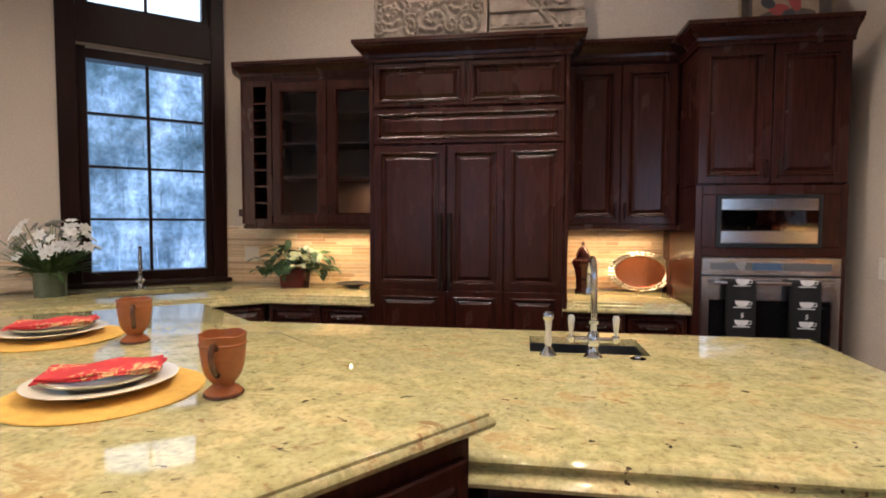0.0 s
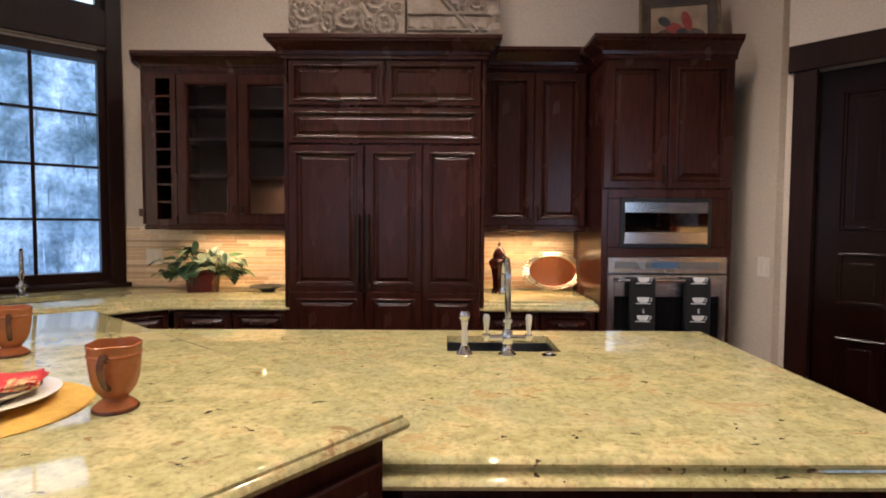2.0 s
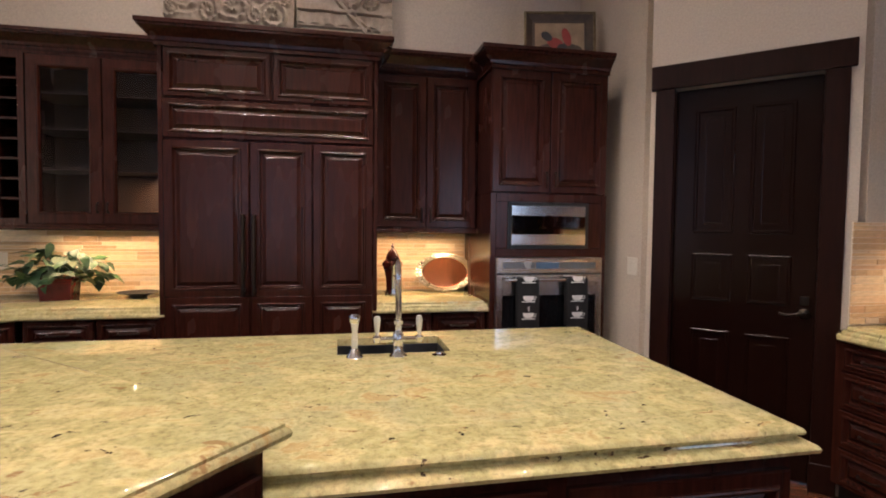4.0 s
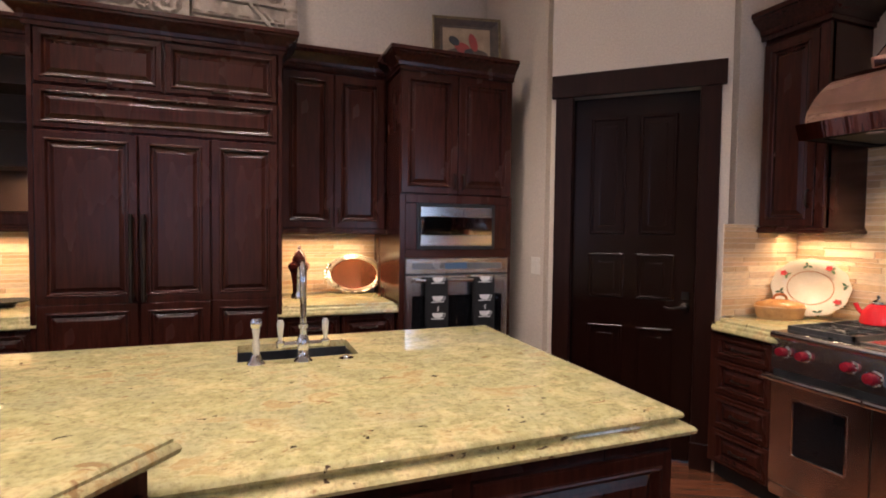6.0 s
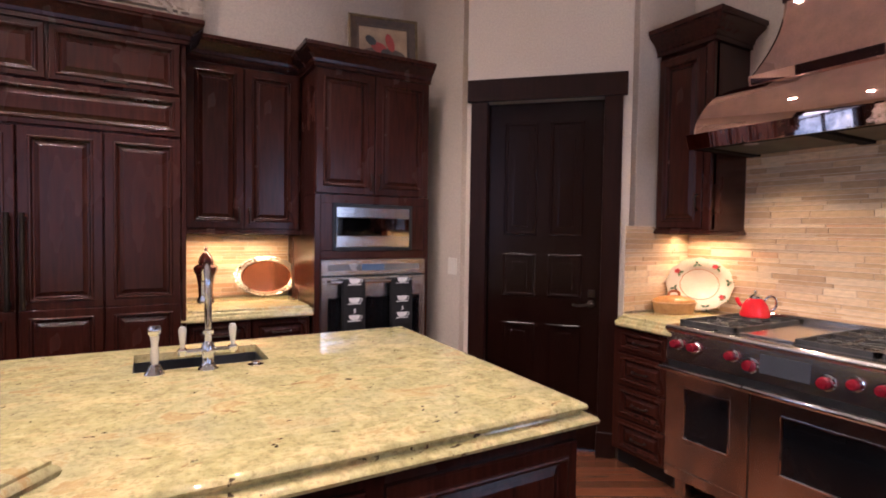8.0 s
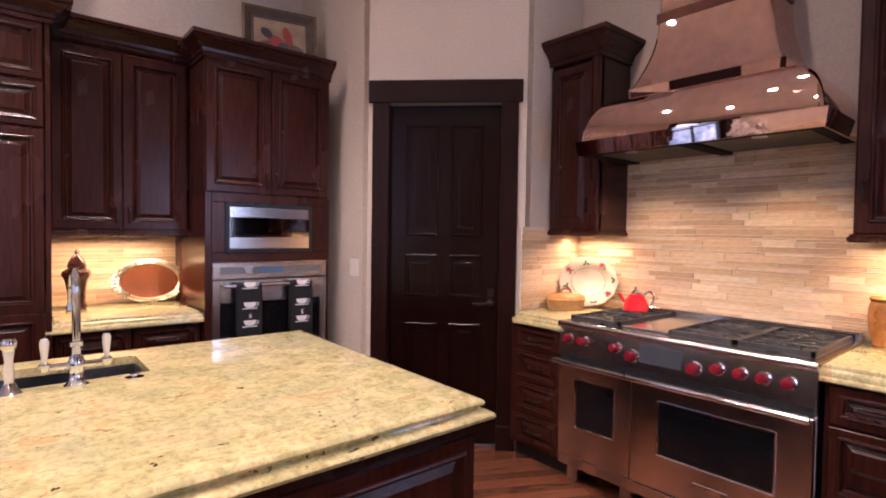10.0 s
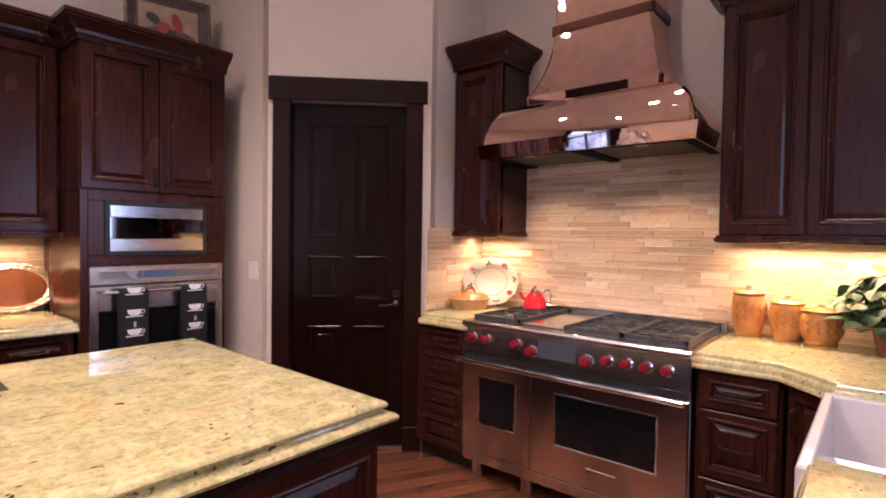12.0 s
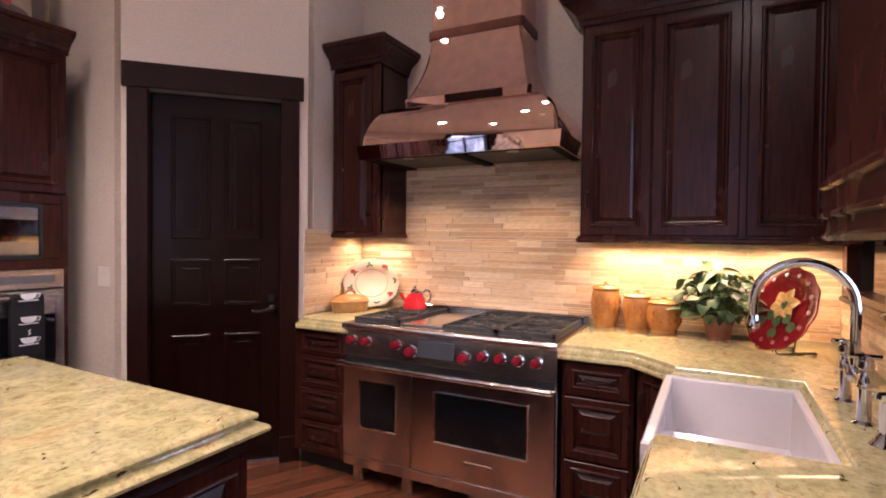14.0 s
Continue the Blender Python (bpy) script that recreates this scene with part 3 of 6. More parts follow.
crown(glassy, [(-0.055, 0.16), (0.03, 0.0), (Wg, 0.0)], 2.418, 0.9)
light_rail(glassy, [(-0.055, 0.16), (0.03, 0.008), (Wg, 0.008)], 1.35)

# small upper cabinet beside the hood
RANGEWALL = pose(2.844, 2.325, 0, 0, 0, -90)
small = cabinet("wall_cabinet", RANGEWALL, "narrow dark cherry wall cabinet beside the copper hood", "wall cabinets")
carcass(small, 0.375, 0.346, 1.425, 2.55)
panel_door(small, 0.01, 1.435, 0.31, 1.04, 0.055, (0.285, 0.15, 0.09, True))
part("corner_post", boxes((0.325, 0.375, 0.0, 0.05, 1.425, 2.5), bevel=0.004), CHERRY, small)
crown(small, [(0.0, 0.0), (0.375, 0.0), (0.375, 0.346)], 2.5, 1.15)
light_rail(small, [(0.0, 0.008), (0.372, 0.008), (0.372, 0.346)], 1.395)

# large upper cabinet in the corner
RIGHTWALL = pose(2.844, 0.685, 0, 0, 0, -90)
big = cabinet("wall_cabinet", RIGHTWALL, "dark cherry wall cabinet with three raised-panel doors in the corner", "wall cabinets")
carcass(big, 1.18, 0.346, 1.415, 2.55)
panel_door(big, 0.008, 1.422, 0.335, 1.08, 0.06, (0.03, 0.18, 0.09, True))
panel_door(big, 0.35, 1.422, 0.375, 1.08, 0.06)
part("stile", boxes((0.728, 0.752, 0.0, 0.022, 1.415, 2.52)), CHERRY, big)
panel_door(big, 0.755, 1.422, 0.34, 1.08, 0.06)
part("stile", boxes((1.1, 1.18, 0.0, 0.022, 1.415, 2.52)), CHERRY, big)
crown(big, [(0.0, 0.346), (0.0, 0.0), (1.18, 0.0)], 2.5, 1.15)
light_rail(big, [(0.0, 0.346), (0.0, 0.008), (1.18, 0.008)], 1.385)

# drawers beside the range
c = base_cabinet(pose(2.49, 2.325, 0, 0, 0, -90), 0.39, "dark cherry base cabinet with four drawers", 0.68)
for z, h in ((0.70, 0.135), (0.505, 0.185), (0.31, 0.185), (0.115, 0.185)):
    panel_door(c, 0.05, z, 0.335, h, 0.035, (0.167, h / 2, 0.1, False), "drawer")
c = base_cabinet(pose(2.49, 0.68, 0, 0, 0, -90), 0.32, "dark cherry base cabinet with three drawers", 0.68)
for z, h in ((0.685, 0.15), (0.39, 0.285), (0.11, 0.27)):
    panel_door(c, 0.02, z, 0.285, h, 0.045, (0.142, h / 2, 0.12, False), "drawer")
c = base_cabinet(pose(2.485, 0.35, 0, 0, 0, -135), 0.27, "narrow dark cherry corner cabinet with a tall door", 0.25)
panel_door(c, 0.01, 0.11, 0.25, 0.725, 0.045, (0.05, 0.6, 0.1, True))
sinkbase = base_cabinet(pose(2.28, 0.165, 0, 0, 0, 180), 0.80, "dark cherry sink base cabinet below the apron sink", 0.66, z1=0.60)
panel_door(sinkbase, 0.01, 0.11, 0.385, 0.48, 0.055)
panel_door(sinkbase, 0.405, 0.11, 0.385, 0.48, 0.055)
c = base_cabinet(pose(1.475, 0.165, 0, 0, 0, 180), 0.98, "dark cherry base cabinet beside the apron sink", 0.66)
panel_door(c, 0.01, 0.11, 0.475, 0.725, 0.055)
panel_door(c, 0.495, 0.11, 0.475, 0.725, 0.055)

# ---- counters ----
def counter(name, outline, label, holes=(), profile=OGEE, mat=None):
    return tagged(part(name, slab(outline, profile, holes), mat or GRANITE, smooth=True), label, "countertop")


ca, sa = math.cos(DIAG), math.sin(DIAG)
n_in = Vector((sa, -ca))
bend = Vector((-1.745, 3.40))
far = bend + Vector((-ca, -sa)) * 2.3
corner_w = Vector((-2.42, NORTH - 0.005)) + n_in * 0.004
SINKL = [Vector((-2.42, NORTH)) + Vector((ca, sa)) * s + n_in * d for s, d in ((-0.80, 0.33), (-0.42, 0.33), (-0.42, 0.62), (-0.80, 0.62))]
counter("countertop", [(-1.012, NORTH - 0.004), tuple(corner_w), tuple(corner_w + Vector((-ca, -sa)) * 2.4), tuple(far), tuple(bend), (-1.012, 3.40)], "polished yellow-green granite counter below the window", [[tuple(p) for p in SINKL]])
counter("countertop", [(0.24, 3.40), (0.958, 3.40), (0.958, NORTH - 0.004), (0.24, NORTH - 0.004)], "polished yellow-green granite counter under the wall cabinet")
counter("countertop", [(2.49, 1.927), (EAST - 0.004, 1.927), (EAST - 0.004, 2.326), (2.555, 2.326), (2.49, 2.262)], "short polished granite counter beside the range")
counter("countertop", [(2.49, 0.683), (2.49, 0.37), (2.30, 0.185), (2.268, 0.185), (2.268, -0.225), (1.497, -0.225), (1.497, 0.185), (0.47, 0.185), (0.47, SOUTH + 0.004), (EAST - 0.004, SOUTH + 0.004), (EAST - 0.004, 0.683)], "polished granite counter round the apron sink", profile=[(-0.008, 0.914), (-0.003, 0.912), (0.0, 0.906), (0.0, 0.898), (0.008, 0.892), (0.012, 0.884), (0.012, 0.868), (0.02, 0.862), (0.022, 0.852), (0.016, 0.846), (0.0, 0.846)])

# ---- island ----
MAIN = [(-0.125, 1.185), (1.113, 1.195), (1.155, 2.475), (-1.65, 2.455)]
ISLAND_SINK = [(0.0, 2.08), (0.435, 2.08), (0.435, 2.36), (0.0, 2.36)]
BIG_OGEE = [(0.002, 0.914), (0.012, 0.913), (0.019, 0.909), (0.023, 0.902), (0.020, 0.895), (0.009, 0.891), (0.006, 0.884), (0.008, 0.879), (0.028, 0.878), (0.041, 0.874), (0.047, 0.866), (0.044, 0.857), (0.032, 0.851), (0.0, 0.849), (-0.05, 0.849), (-0.05, 0.884)]
counter("countertop", MAIN, "large polished yellow-green granite island top with ogee edge", [ISLAND_SINK], BIG_OGEE)
isl = cabinet("island_cabinet", pose(0, 0, 0), "dark cherry island cabinet with raised panels under the granite top")
part("body", slab([(-0.10, 1.197), (1.113, 1.197), (1.15, 2.44), (-1.50, 2.44)], [(0, 0.848), (0, 0.10)], [[(p[0] + (0.03 if p[0] > 0.2 else -0.03), p[1] + (0.03 if p[1] > 2.2 else -0.03)) for p in ISLAND_SINK]]), CHERRY, isl)
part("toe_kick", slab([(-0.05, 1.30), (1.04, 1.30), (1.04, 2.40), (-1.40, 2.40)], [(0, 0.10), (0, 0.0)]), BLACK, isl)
for x, w in ((-0.085, 0.55), (0.515, 0.585)):
    panel_door(isl, x, 0.12, w, 0.69, 0.05, name="panel", y=1.175)
for i in range(3):
    p = panel_door(isl, 0, 0, 0.385, 0.69, 0.055, name="panel")
    p.matrix_basis = pose(1.138, 1.22, 0.12, 0, 0, 88.3) @ pose(0.01 + i * 0.395, 0, 0)

BAR_Z = 1.03
BAR = [(-0.085, 1.12), (-1.477, 2.291), (-2.4, 1.517), (-0.72, 0.325)]
BAR_EDGE = [(-0.020, 1.03), (-0.012, 1.028), (-0.006, 1.022), (-0.006, 1.016), (0.0, 1.012), (0.004, 1.004), (0.002, 0.996), (-0.004, 0.990), (-0.02, 0.988)]
counter("countertop", BAR, "raised polished granite breakfast bar top", profile=BAR_EDGE)
barbase = cabinet("bar_cabinet", pose(0, 0, 0), "dark cherry base under the raised breakfast bar")
part("body", slab([tuple(q) for q in outset(BAR, -0.035, True)], [(0, 0.986), (0, 0.0)]), CHERRY, barbase)
e2 = math.degrees(math.atan2(1.12 - 0.325, -0.085 + 0.72))
base_pt = outset(BAR, -0.035, True)[3]
for i in range(2):
    p = panel_door(barbase, 0, 0, 0.44, 0.82, 0.055, name="panel")
    p.matrix_basis = pose(base_pt.x, base_pt.y, 0, 0, 0, e2) @ pose(0.03 + i * 0.46, -0.02, 0.12)


# ---- pantry door ----
door = tagged(thing("door_1", PANTRY, "closed dark-stained six-panel wooden pantry door", "door"), kind="structure")
bm = bmesh.new()
box(bm, 0.14, 0.865, 0.045, 0.085, 0.01, 2.23)
wing = part("door_leaf", bm, DOORWOOD, door)
for x0, x1 in ((0.250, 0.460), (0.540, 0.750)):
    for z0, z1 in ((1.378, 2.108), (0.982, 1.258), (0.22, 0.806)):
        bm = rings(bmesh.new(), x1 - x0, z1 - z0, [(0, 0.046), (0.0, 0.040), (0.006, 0.036), (0.016, 0.036), (0.026, 0.056), (0.034, 0.058), (0.056, 0.044), (0.06, 0.0435)])
        part("panel", bm, DOORWOOD, wing, m=pose(x0, 0, z0))
hx = 0.815
lever = part("door_handle", lathe([(0.0, 0), (0.026, 0.0), (0.028, 0.004), (0.022, 0.01), (0.011, 0.014), (0.011, 0.045)], 16, m=pose(hx, 0.045, 0.945, 90)), BRONZE, wing, "dark bronze lever on a round rose", smooth=True)
part("lever", tube(bow([(hx, 0.005, 0.945), (hx - 0.03, -0.002, 0.947), (hx - 0.075, 0.0, 0.938), (hx - 0.115, 0.002, 0.945)], 5), 0.008, 8), BRONZE, lever, smooth=True)
part("rose_plate", boxes((hx - 0.022, hx + 0.022, 0.038, 0.045, 0.99, 1.04), bevel=0.004), BRONZE, wing, "dark bronze plate")
casing = tagged(thing("door_casing", PANTRY, "dark-stained flat door casing with a heavy head board", "trim"), kind="structure")
part("jamb", boxes((0.032, 0.14, -0.022, 0.002, 0.16, 2.235), (0.118, 0.14, 0.0, 0.1, 0, 2.235), bevel=0.002), CASING, casing)
part("jamb", boxes((0.865, 0.972, -0.022, 0.002, 0.16, 2.235), (0.865, 0.887, 0.0, 0.1, 0, 2.235), bevel=0.002), CASING, casing)
part("head_board", boxes((0.006, 0.998, -0.03, 0.004, 2.237, 2.378), bevel=0.003), CASING, casing)
for x in (0.026, 0.859):
    part("plinth", boxes((x, x + 0.12, -0.03, 0.0, 0.0, 0.158), bevel=0.003), CASING, casing)

# ---- tall window ----
win = tagged(thing("window_1", WINDOW, "tall dark wood casement window with two by four panes", "window"), kind="structure")
X0, X1, Z0, Z1 = -0.92, -0.147, 1.025, 2.575
part("window_frame", boxes((-0.998, X0, 0.04, 0.16, 0.952, 2.658), (X1, -0.072, 0.04, 0.16, 0.952, 2.658), (X0, X1, 0.04, 0.16, 0.952, Z0), (X0, X1, 0.04, 0.16, Z1, 2.658)), CASING, win)
part("mullion", boxes((-0.545, -0.522, 0.07, 0.13, Z0, Z1)), CASING, win)
for z in (1.415, 1.802, 2.19):
    part("glazing_bar", boxes((X0, X1, 0.075, 0.125, z - 0.009, z + 0.009)), CASING, win)
for xa, xb in ((X0, -0.545), (-0.522, X1)):
    for za, zb in ((Z0, 1.406), (1.424, 1.793), (1.811, 2.181), (2.199, Z1)):
        p = part("pane", boxes((xa, xb, 0.098, 0.102, za, zb)), GLASS, win)
        p.visible_shadow = False
# white strip stands in for the thin line of light at the head
part("light_line_strip", boxes((X0, X1, 0.03, 0.06, 2.643, 2.656)), PORCELAIN, win, "thin white strip for the line of light at the head")
top = tagged(thing("window_2", WINDOW, "dark wood transom window above the casement", "window"), kind="structure")
part("window_frame", boxes((-0.998, -0.90, 0.04, 0.16, 2.932, 3.748), (-0.15, -0.072, 0.04, 0.16, 2.932, 3.748), (-0.90, -0.15, 0.04, 0.16, 2.932, 2.975), (-0.90, -0.15, 0.04, 0.16, 3.69, 3.748)), CASING, top)
part("mullion", boxes((-0.545, -0.522, 0.07, 0.13, 2.975, 3.69)), CASING, top)
for xa, xb in ((-0.90, -0.545), (-0.522, -0.15)):
    p = part("pane", boxes((xa, xb, 0.098, 0.102, 2.975, 3.69)), GLASS, top)
    p.visible_shadow = False
wc = tagged(thing("window_casing", WINDOW, "broad dark-stained casing boards round the tall window", "trim"), kind="structure")
part("side_board", boxes((-1.09, -0.975, -0.025, -0.001, 0.95, 3.8), (-0.995, -0.975, -0.001, 0.04, 0.955, 3.74), bevel=0.002), CASING, wc)
part("side_board", boxes((-0.095, 0.0, -0.025, -0.001, 0.95, 3.8), (-0.095, -0.075, -0.001, 0.04, 0.955, 3.74), bevel=0.002), CASING, wc)
part("cross_board", boxes((-0.974, -0.096, -0.025, -0.001, 2.67, 2.925), bevel=0.002), CASING, wc)
part("window_sill", boxes((-1.1, 0.03, -0.06, 0.035, 0.918, 0.95), bevel=0.004), CASING, wc)

# the south window over the sink, in a deep wood frame
sw = tagged(thing("window_3", pose(3.09, SOUTH, 0, 0, 0, 180), "window over the sink with a dark and a daylit pane", "window"), kind="structure")
part("window_frame", boxes((-0.04, 0.05, -0.02, 0.1, 1.15, 2.3), (1.54, 1.59, -0.02, 0.1, 1.15, 2.3), (0.05, 1.54, -0.02, 0.1, 1.15, 1.18), (0.05, 1.54, -0.02, 0.1, 2.26, 2.3)), CHERRY, sw)
part("mullion", boxes((0.66, 0.72, -0.02, 0.1, 1.18, 2.26)), CHERRY, sw)
# black colour here stands for the dark reflection in the glass
part("pane", boxes((0.05, 0.66, 0.03, 0.036, 1.18, 2.26)), BLACKGLASS, sw, "pane coloured black for the dark it reflects")
p = part("pane", boxes((0.72, 1.54, 0.03, 0.036, 1.18, 2.26)), GLASS, sw, "clear daylit pane")
p.visible_shadow = False
part("window_sill", boxes((-0.02, 1.62, -0.035, 0.0, 1.128, 1.15), bevel=0.004), CHERRY, sw)
sup = cabinet("sink_cabinet", pose(1.49, SOUTH + 0.33, 0, 0, 0, 180), "dark cherry cabinet over the sink window with stepped mouldings")
part("body", boxes((0, 1.0, 0.0, 0.326, 1.60, 2.6)), CHERRY, sup)
part("valance", sweep([(0.0, 0.326), (0.0, 0.0), (1.0, 0.0)], [(0, 1.402), (0.012, 1.402), (0.02, 1.412), (0.012, 1.42), (0.012, 1.448), (0.024, 1.452), (0.024, 1.46), (0.014, 1.466), (0.014, 1.512), (0.024, 1.516), (0.024, 1.526), (0.012, 1.54), (0.012, 1.60), (0, 1.60)]), CHERRY, sup)
part("soffit", boxes((0.002, 0.998, 0.0, 0.326, 1.404, 1.598)), CHERRY, sup)

# ---- cooking range ----
XR = 2.467
rg = thing("cooking_range", pose(XR, 1.92, 0, 0, 0, -90), "wide stainless steel dual-oven gas range with red knobs", "range")
RW = 1.23
part("body", boxes((0.004, RW - 0.004, 0.02, 0.69, 0.12, 0.895)), STEEL, rg)
part("cooktop", boxes((0, RW, 0.0, 0.70, 0.895, 0.918), (0, RW, 0.66, 0.715, 0.918, 0.96), bevel=0.004), STEEL, rg)
part("bullnose", tube([(0.0, 0.0, 0.9), (RW, 0.0, 0.9)], 0.02, 12), STEEL, rg, smooth=True)
TILT = 0.09
bm = boxes((0.0, RW, -0.012, 0.02, 0.735, 0.885), bevel=0.003)
for v in bm.verts:
    v.co.y += (v.co.z - 0.735) * TILT
ctl = part("control_panel", bm, STEEL, rg)
part("shadow_gap", boxes((0.01, RW - 0.01, 0.0, 0.02, 0.70, 0.735)), BLACK, rg)
RED = grainy("red_enamel", (0.15, 0.006, 0.012), (0.21, 0.009, 0.017), 10, rough=(0.12, 0.2), relief=0)
for y, z, s in ((1.854, 0.824, 1.0), (1.757, 0.824, 1.0), (1.561, 0.824, 1.0), (1.469, 0.798, 1.15), (1.162, 0.798, 1.15), (1.061, 0.818, 1.0), (0.968, 0.818, 1.0), (0.879, 0.818, 1.0), (0.787, 0.818, 1.0)):
    k = part("knob", lathe([(0.0, 0), (0.021 * s, 0.0), (0.024 * s, 0.006), (0.024 * s, 0.026), (0.018 * s, 0.038), (0.0, 0.041)], 18, m=pose(1.92 - y, -0.02 + (z - 0.735) * TILT, z, 85)), RED, ctl, "glossy red control knob", smooth=True)
    part("bezel", lathe([(0.0, -0.002), (0.030 * s, -0.002), (0.030 * s, 0.004), (0.026 * s, 0.008), (0.0, 0.008)], 18, m=pose(1.92 - y, -0.012 + (z - 0.735) * TILT, z, 85)), CHROME, k, "chrome knob bezel", smooth=True)
bm = boxes((0.488, 0.698, -0.016, -0.010, 0.775, 0.862), bevel=0.002)
for v in bm.verts:
    v.co.y += (v.co.z - 0.735) * TILT
part("display", bm, grainy("range_display", (0.10, 0.105, 0.12), (0.13, 0.135, 0.15), 4, rough=(0.1, 0.16), metal=0.5, relief=0), ctl, "dark glass display")
for x, w, wx0, wx1, wz0, wz1 in ((0.006, 0.442, 0.122, 0.352, 0.345, 0.60), (0.454, 0.77, 0.595, 1.09, 0.348, 0.60)):
    bm = slab([(x, 0.175), (x + w, 0.175), (x + w, 0.695), (x, 0.695)], [(-0.003, 0.01), (0, 0.007), (0, -0.02)], [[(wx0, wz0), (wx1, wz0), (wx1, wz1), (wx0, wz1)]])
    bmesh.ops.transform(bm, matrix=pose(0, 0, 0, 90), verts=bm.verts)
    d = part("oven_door", bm, STEEL, rg)
    part("window_rim", rings(bmesh.new(), wx1 - wx0 + 0.016, wz1 - wz0 + 0.016, [(0, -0.008), (0, -0.014), (0.006, -0.015), (0.01, -0.01), (0.012, 0.0)], wx0 - 0.008, wz0 - 0.008, hole=True), CHROME, d, "bright steel window rim")
    part("window", boxes((wx0, wx1, -0.004, 0.004, wz0, wz1)), BLACKGLASS, d, "black glass oven window")
    part("handle", tube([(x + 0.002, -0.065, 0.7), (x + w - 0.002, -0.065, 0.7)], 0.0145, 14, boxes((x + 0.03, x + 0.05, -0.06, -0.008, 0.692, 0.708), (x + w - 0.05, x + w - 0.03, -0.06, -0.008, 0.692, 0.708))), CHROME, d, "round polished steel bar handle", smooth=True)
part("badge", boxes((0.765, 0.915, -0.0145, -0.009, 0.253, 0.278), bevel=0.002), CHROME, rg, "small bright metal badge plate")
part("kick_panel", boxes((0.006, RW - 0.006, -0.004, 0.03, 0.112, 0.168), bevel=0.002), STEEL, rg)
for x in (0.07, 0.40, 0.80, 1.16):
    for y in (0.07, 0.6):
        part("leg", boxes((x - 0.032, x + 0.032, y - 0.032, y + 0.032, 0.0, 0.122), bevel=0.006), STEEL, rg)
# burner grates, left pair, griddle and right four
def grate(parent, x0, x1, y0, y1, cells):
    z0, z1 = 0.93, 0.945
    bm = boxes((x0, x1, y0, y0 + 0.014, 0.922, z1), (x0, x1, y1 - 0.014, y1, 0.922, z1), (x0, x0 + 0.014, y0, y1, 0.922, z1), (x1 - 0.014, x1, y0, y1, 0.922, z1))
    for cx, cy in cells:
        for k in range(8):
            a = k * math.pi / 4
            p0, p1 = Vector((cx + 0.03 * math.cos(a), cy + 0.03 * math.sin(a), z1 - 0.004)), Vector((cx + 0.125 * math.cos(a), cy + 0.125 * math.sin(a), z1 - 0.004))
            tube([p0, p1], 0.005, 6, bm)
        tube([(cx + 0.075 * math.cos(t * math.pi / 8), cy + 0.075 * math.sin(t * math.pi / 8), z1 - 0.008) for t in range(17)], 0.0045, 6, bm)
    box(bm, x0, x1, (y0 + y1) / 2 - 0.006, (y0 + y1) / 2 + 0.006, 0.925, z1)
    g = part("burner_grate", bm, IRON, parent, "black cast-iron burner grate")
    for cx, cy in cells:
        part("burner_cap", lathe([(0.0, 0.92), (0.05, 0.92), (0.05, 0.926), (0.034, 0.928), (0.034, 0.938), (0.0, 0.94)], 16, m=pose(cx, cy, 0)), IRON, g, smooth=True)
    return g


TRAYM = grainy("burner_tray_metal", (0.10, 0.095, 0.09), (0.16, 0.15, 0.145), 8, rough=(0.25, 0.4), metal=0.9, relief=0.03)
for xa, xb in ((0.03, 0.335), (0.60, RW - 0.03)):
    part("burner_tray", boxes((xa, xb, 0.06, 0.64, 0.918, 0.922)), TRAYM, rg, "dull steel burner tray")
grate(rg, 0.03, 0.335, 0.06, 0.64, [(0.182, 0.2), (0.182, 0.49)])
grate(rg, 0.60, 0.898, 0.06, 0.64, [(0.749, 0.2), (0.749, 0.49)])
grate(rg, 0.902, 1.20, 0.06, 0.64, [(1.051, 0.2), (1.051, 0.49)])
part("griddle", boxes((0.345, 0.59, 0.07, 0.63, 0.918, 0.93), bevel=0.004), STEEL, rg, "polished steel griddle plate")

# ---- copper hood ----
hood = thing("range_hood", pose(EAST - 0.003, 1.337, 0), "bell-shaped polished copper range hood", "hood")
def bell(rows, soft=False):
    """Three-sided shell from rows of (half width, depth, z), its back on the wall at x = 0."""
    bm = bmesh.new()
    rg_ = []
    for w, d, z in rows:
        r = min(0.02, w * 0.1)
        pts = [(0, w), (-d + r, w), (-d + r * 0.3, w - r * 0.3), (-d, w - r), (-d, -w + r), (-d + r * 0.3, -w + r * 0.3), (-d + r, -w), (0, -w)]
        rg_.append([bm.verts.new((x, y, z)) for x, y in pts])
    for a, b in zip(rg_, rg_[1:]):
        for i in range(8):
            bm.faces.new((a[i], a[(i + 1) % 8], b[(i + 1) % 8], b[i])).smooth = soft
    for a, b in zip(rg_, rg_[1:]):
        for i in (0, 1, 3, 4, 6, 7):
            bm.edges.get((a[i], b[i])).smooth = False
    for i in range(8):
        bm.edges.get((rg_[-1][i], rg_[-1][(i + 1) % 8])).smooth = False
    bm.faces.new(rg_[-1])
    return bm


belly = [(0.590, 0.560, 1.936)]
for i in range(1, 15):
    a = i / 14 * math.pi / 2
    belly.append((0.400 + 0.190 * math.cos(a) ** 0.85, 0.405 + 0.155 * math.cos(a) ** 0.85, 1.936 + 0.236 * math.sin(a)))
part("belly", bell(belly, True), COPPER, hood)
part("step_band", bell([(0.400, 0.405, 2.172), (0.392, 0.398, 2.174), (0.397, 0.403, 2.230), (0.386, 0.390, 2.234)]), COPPER, hood)
neck = []
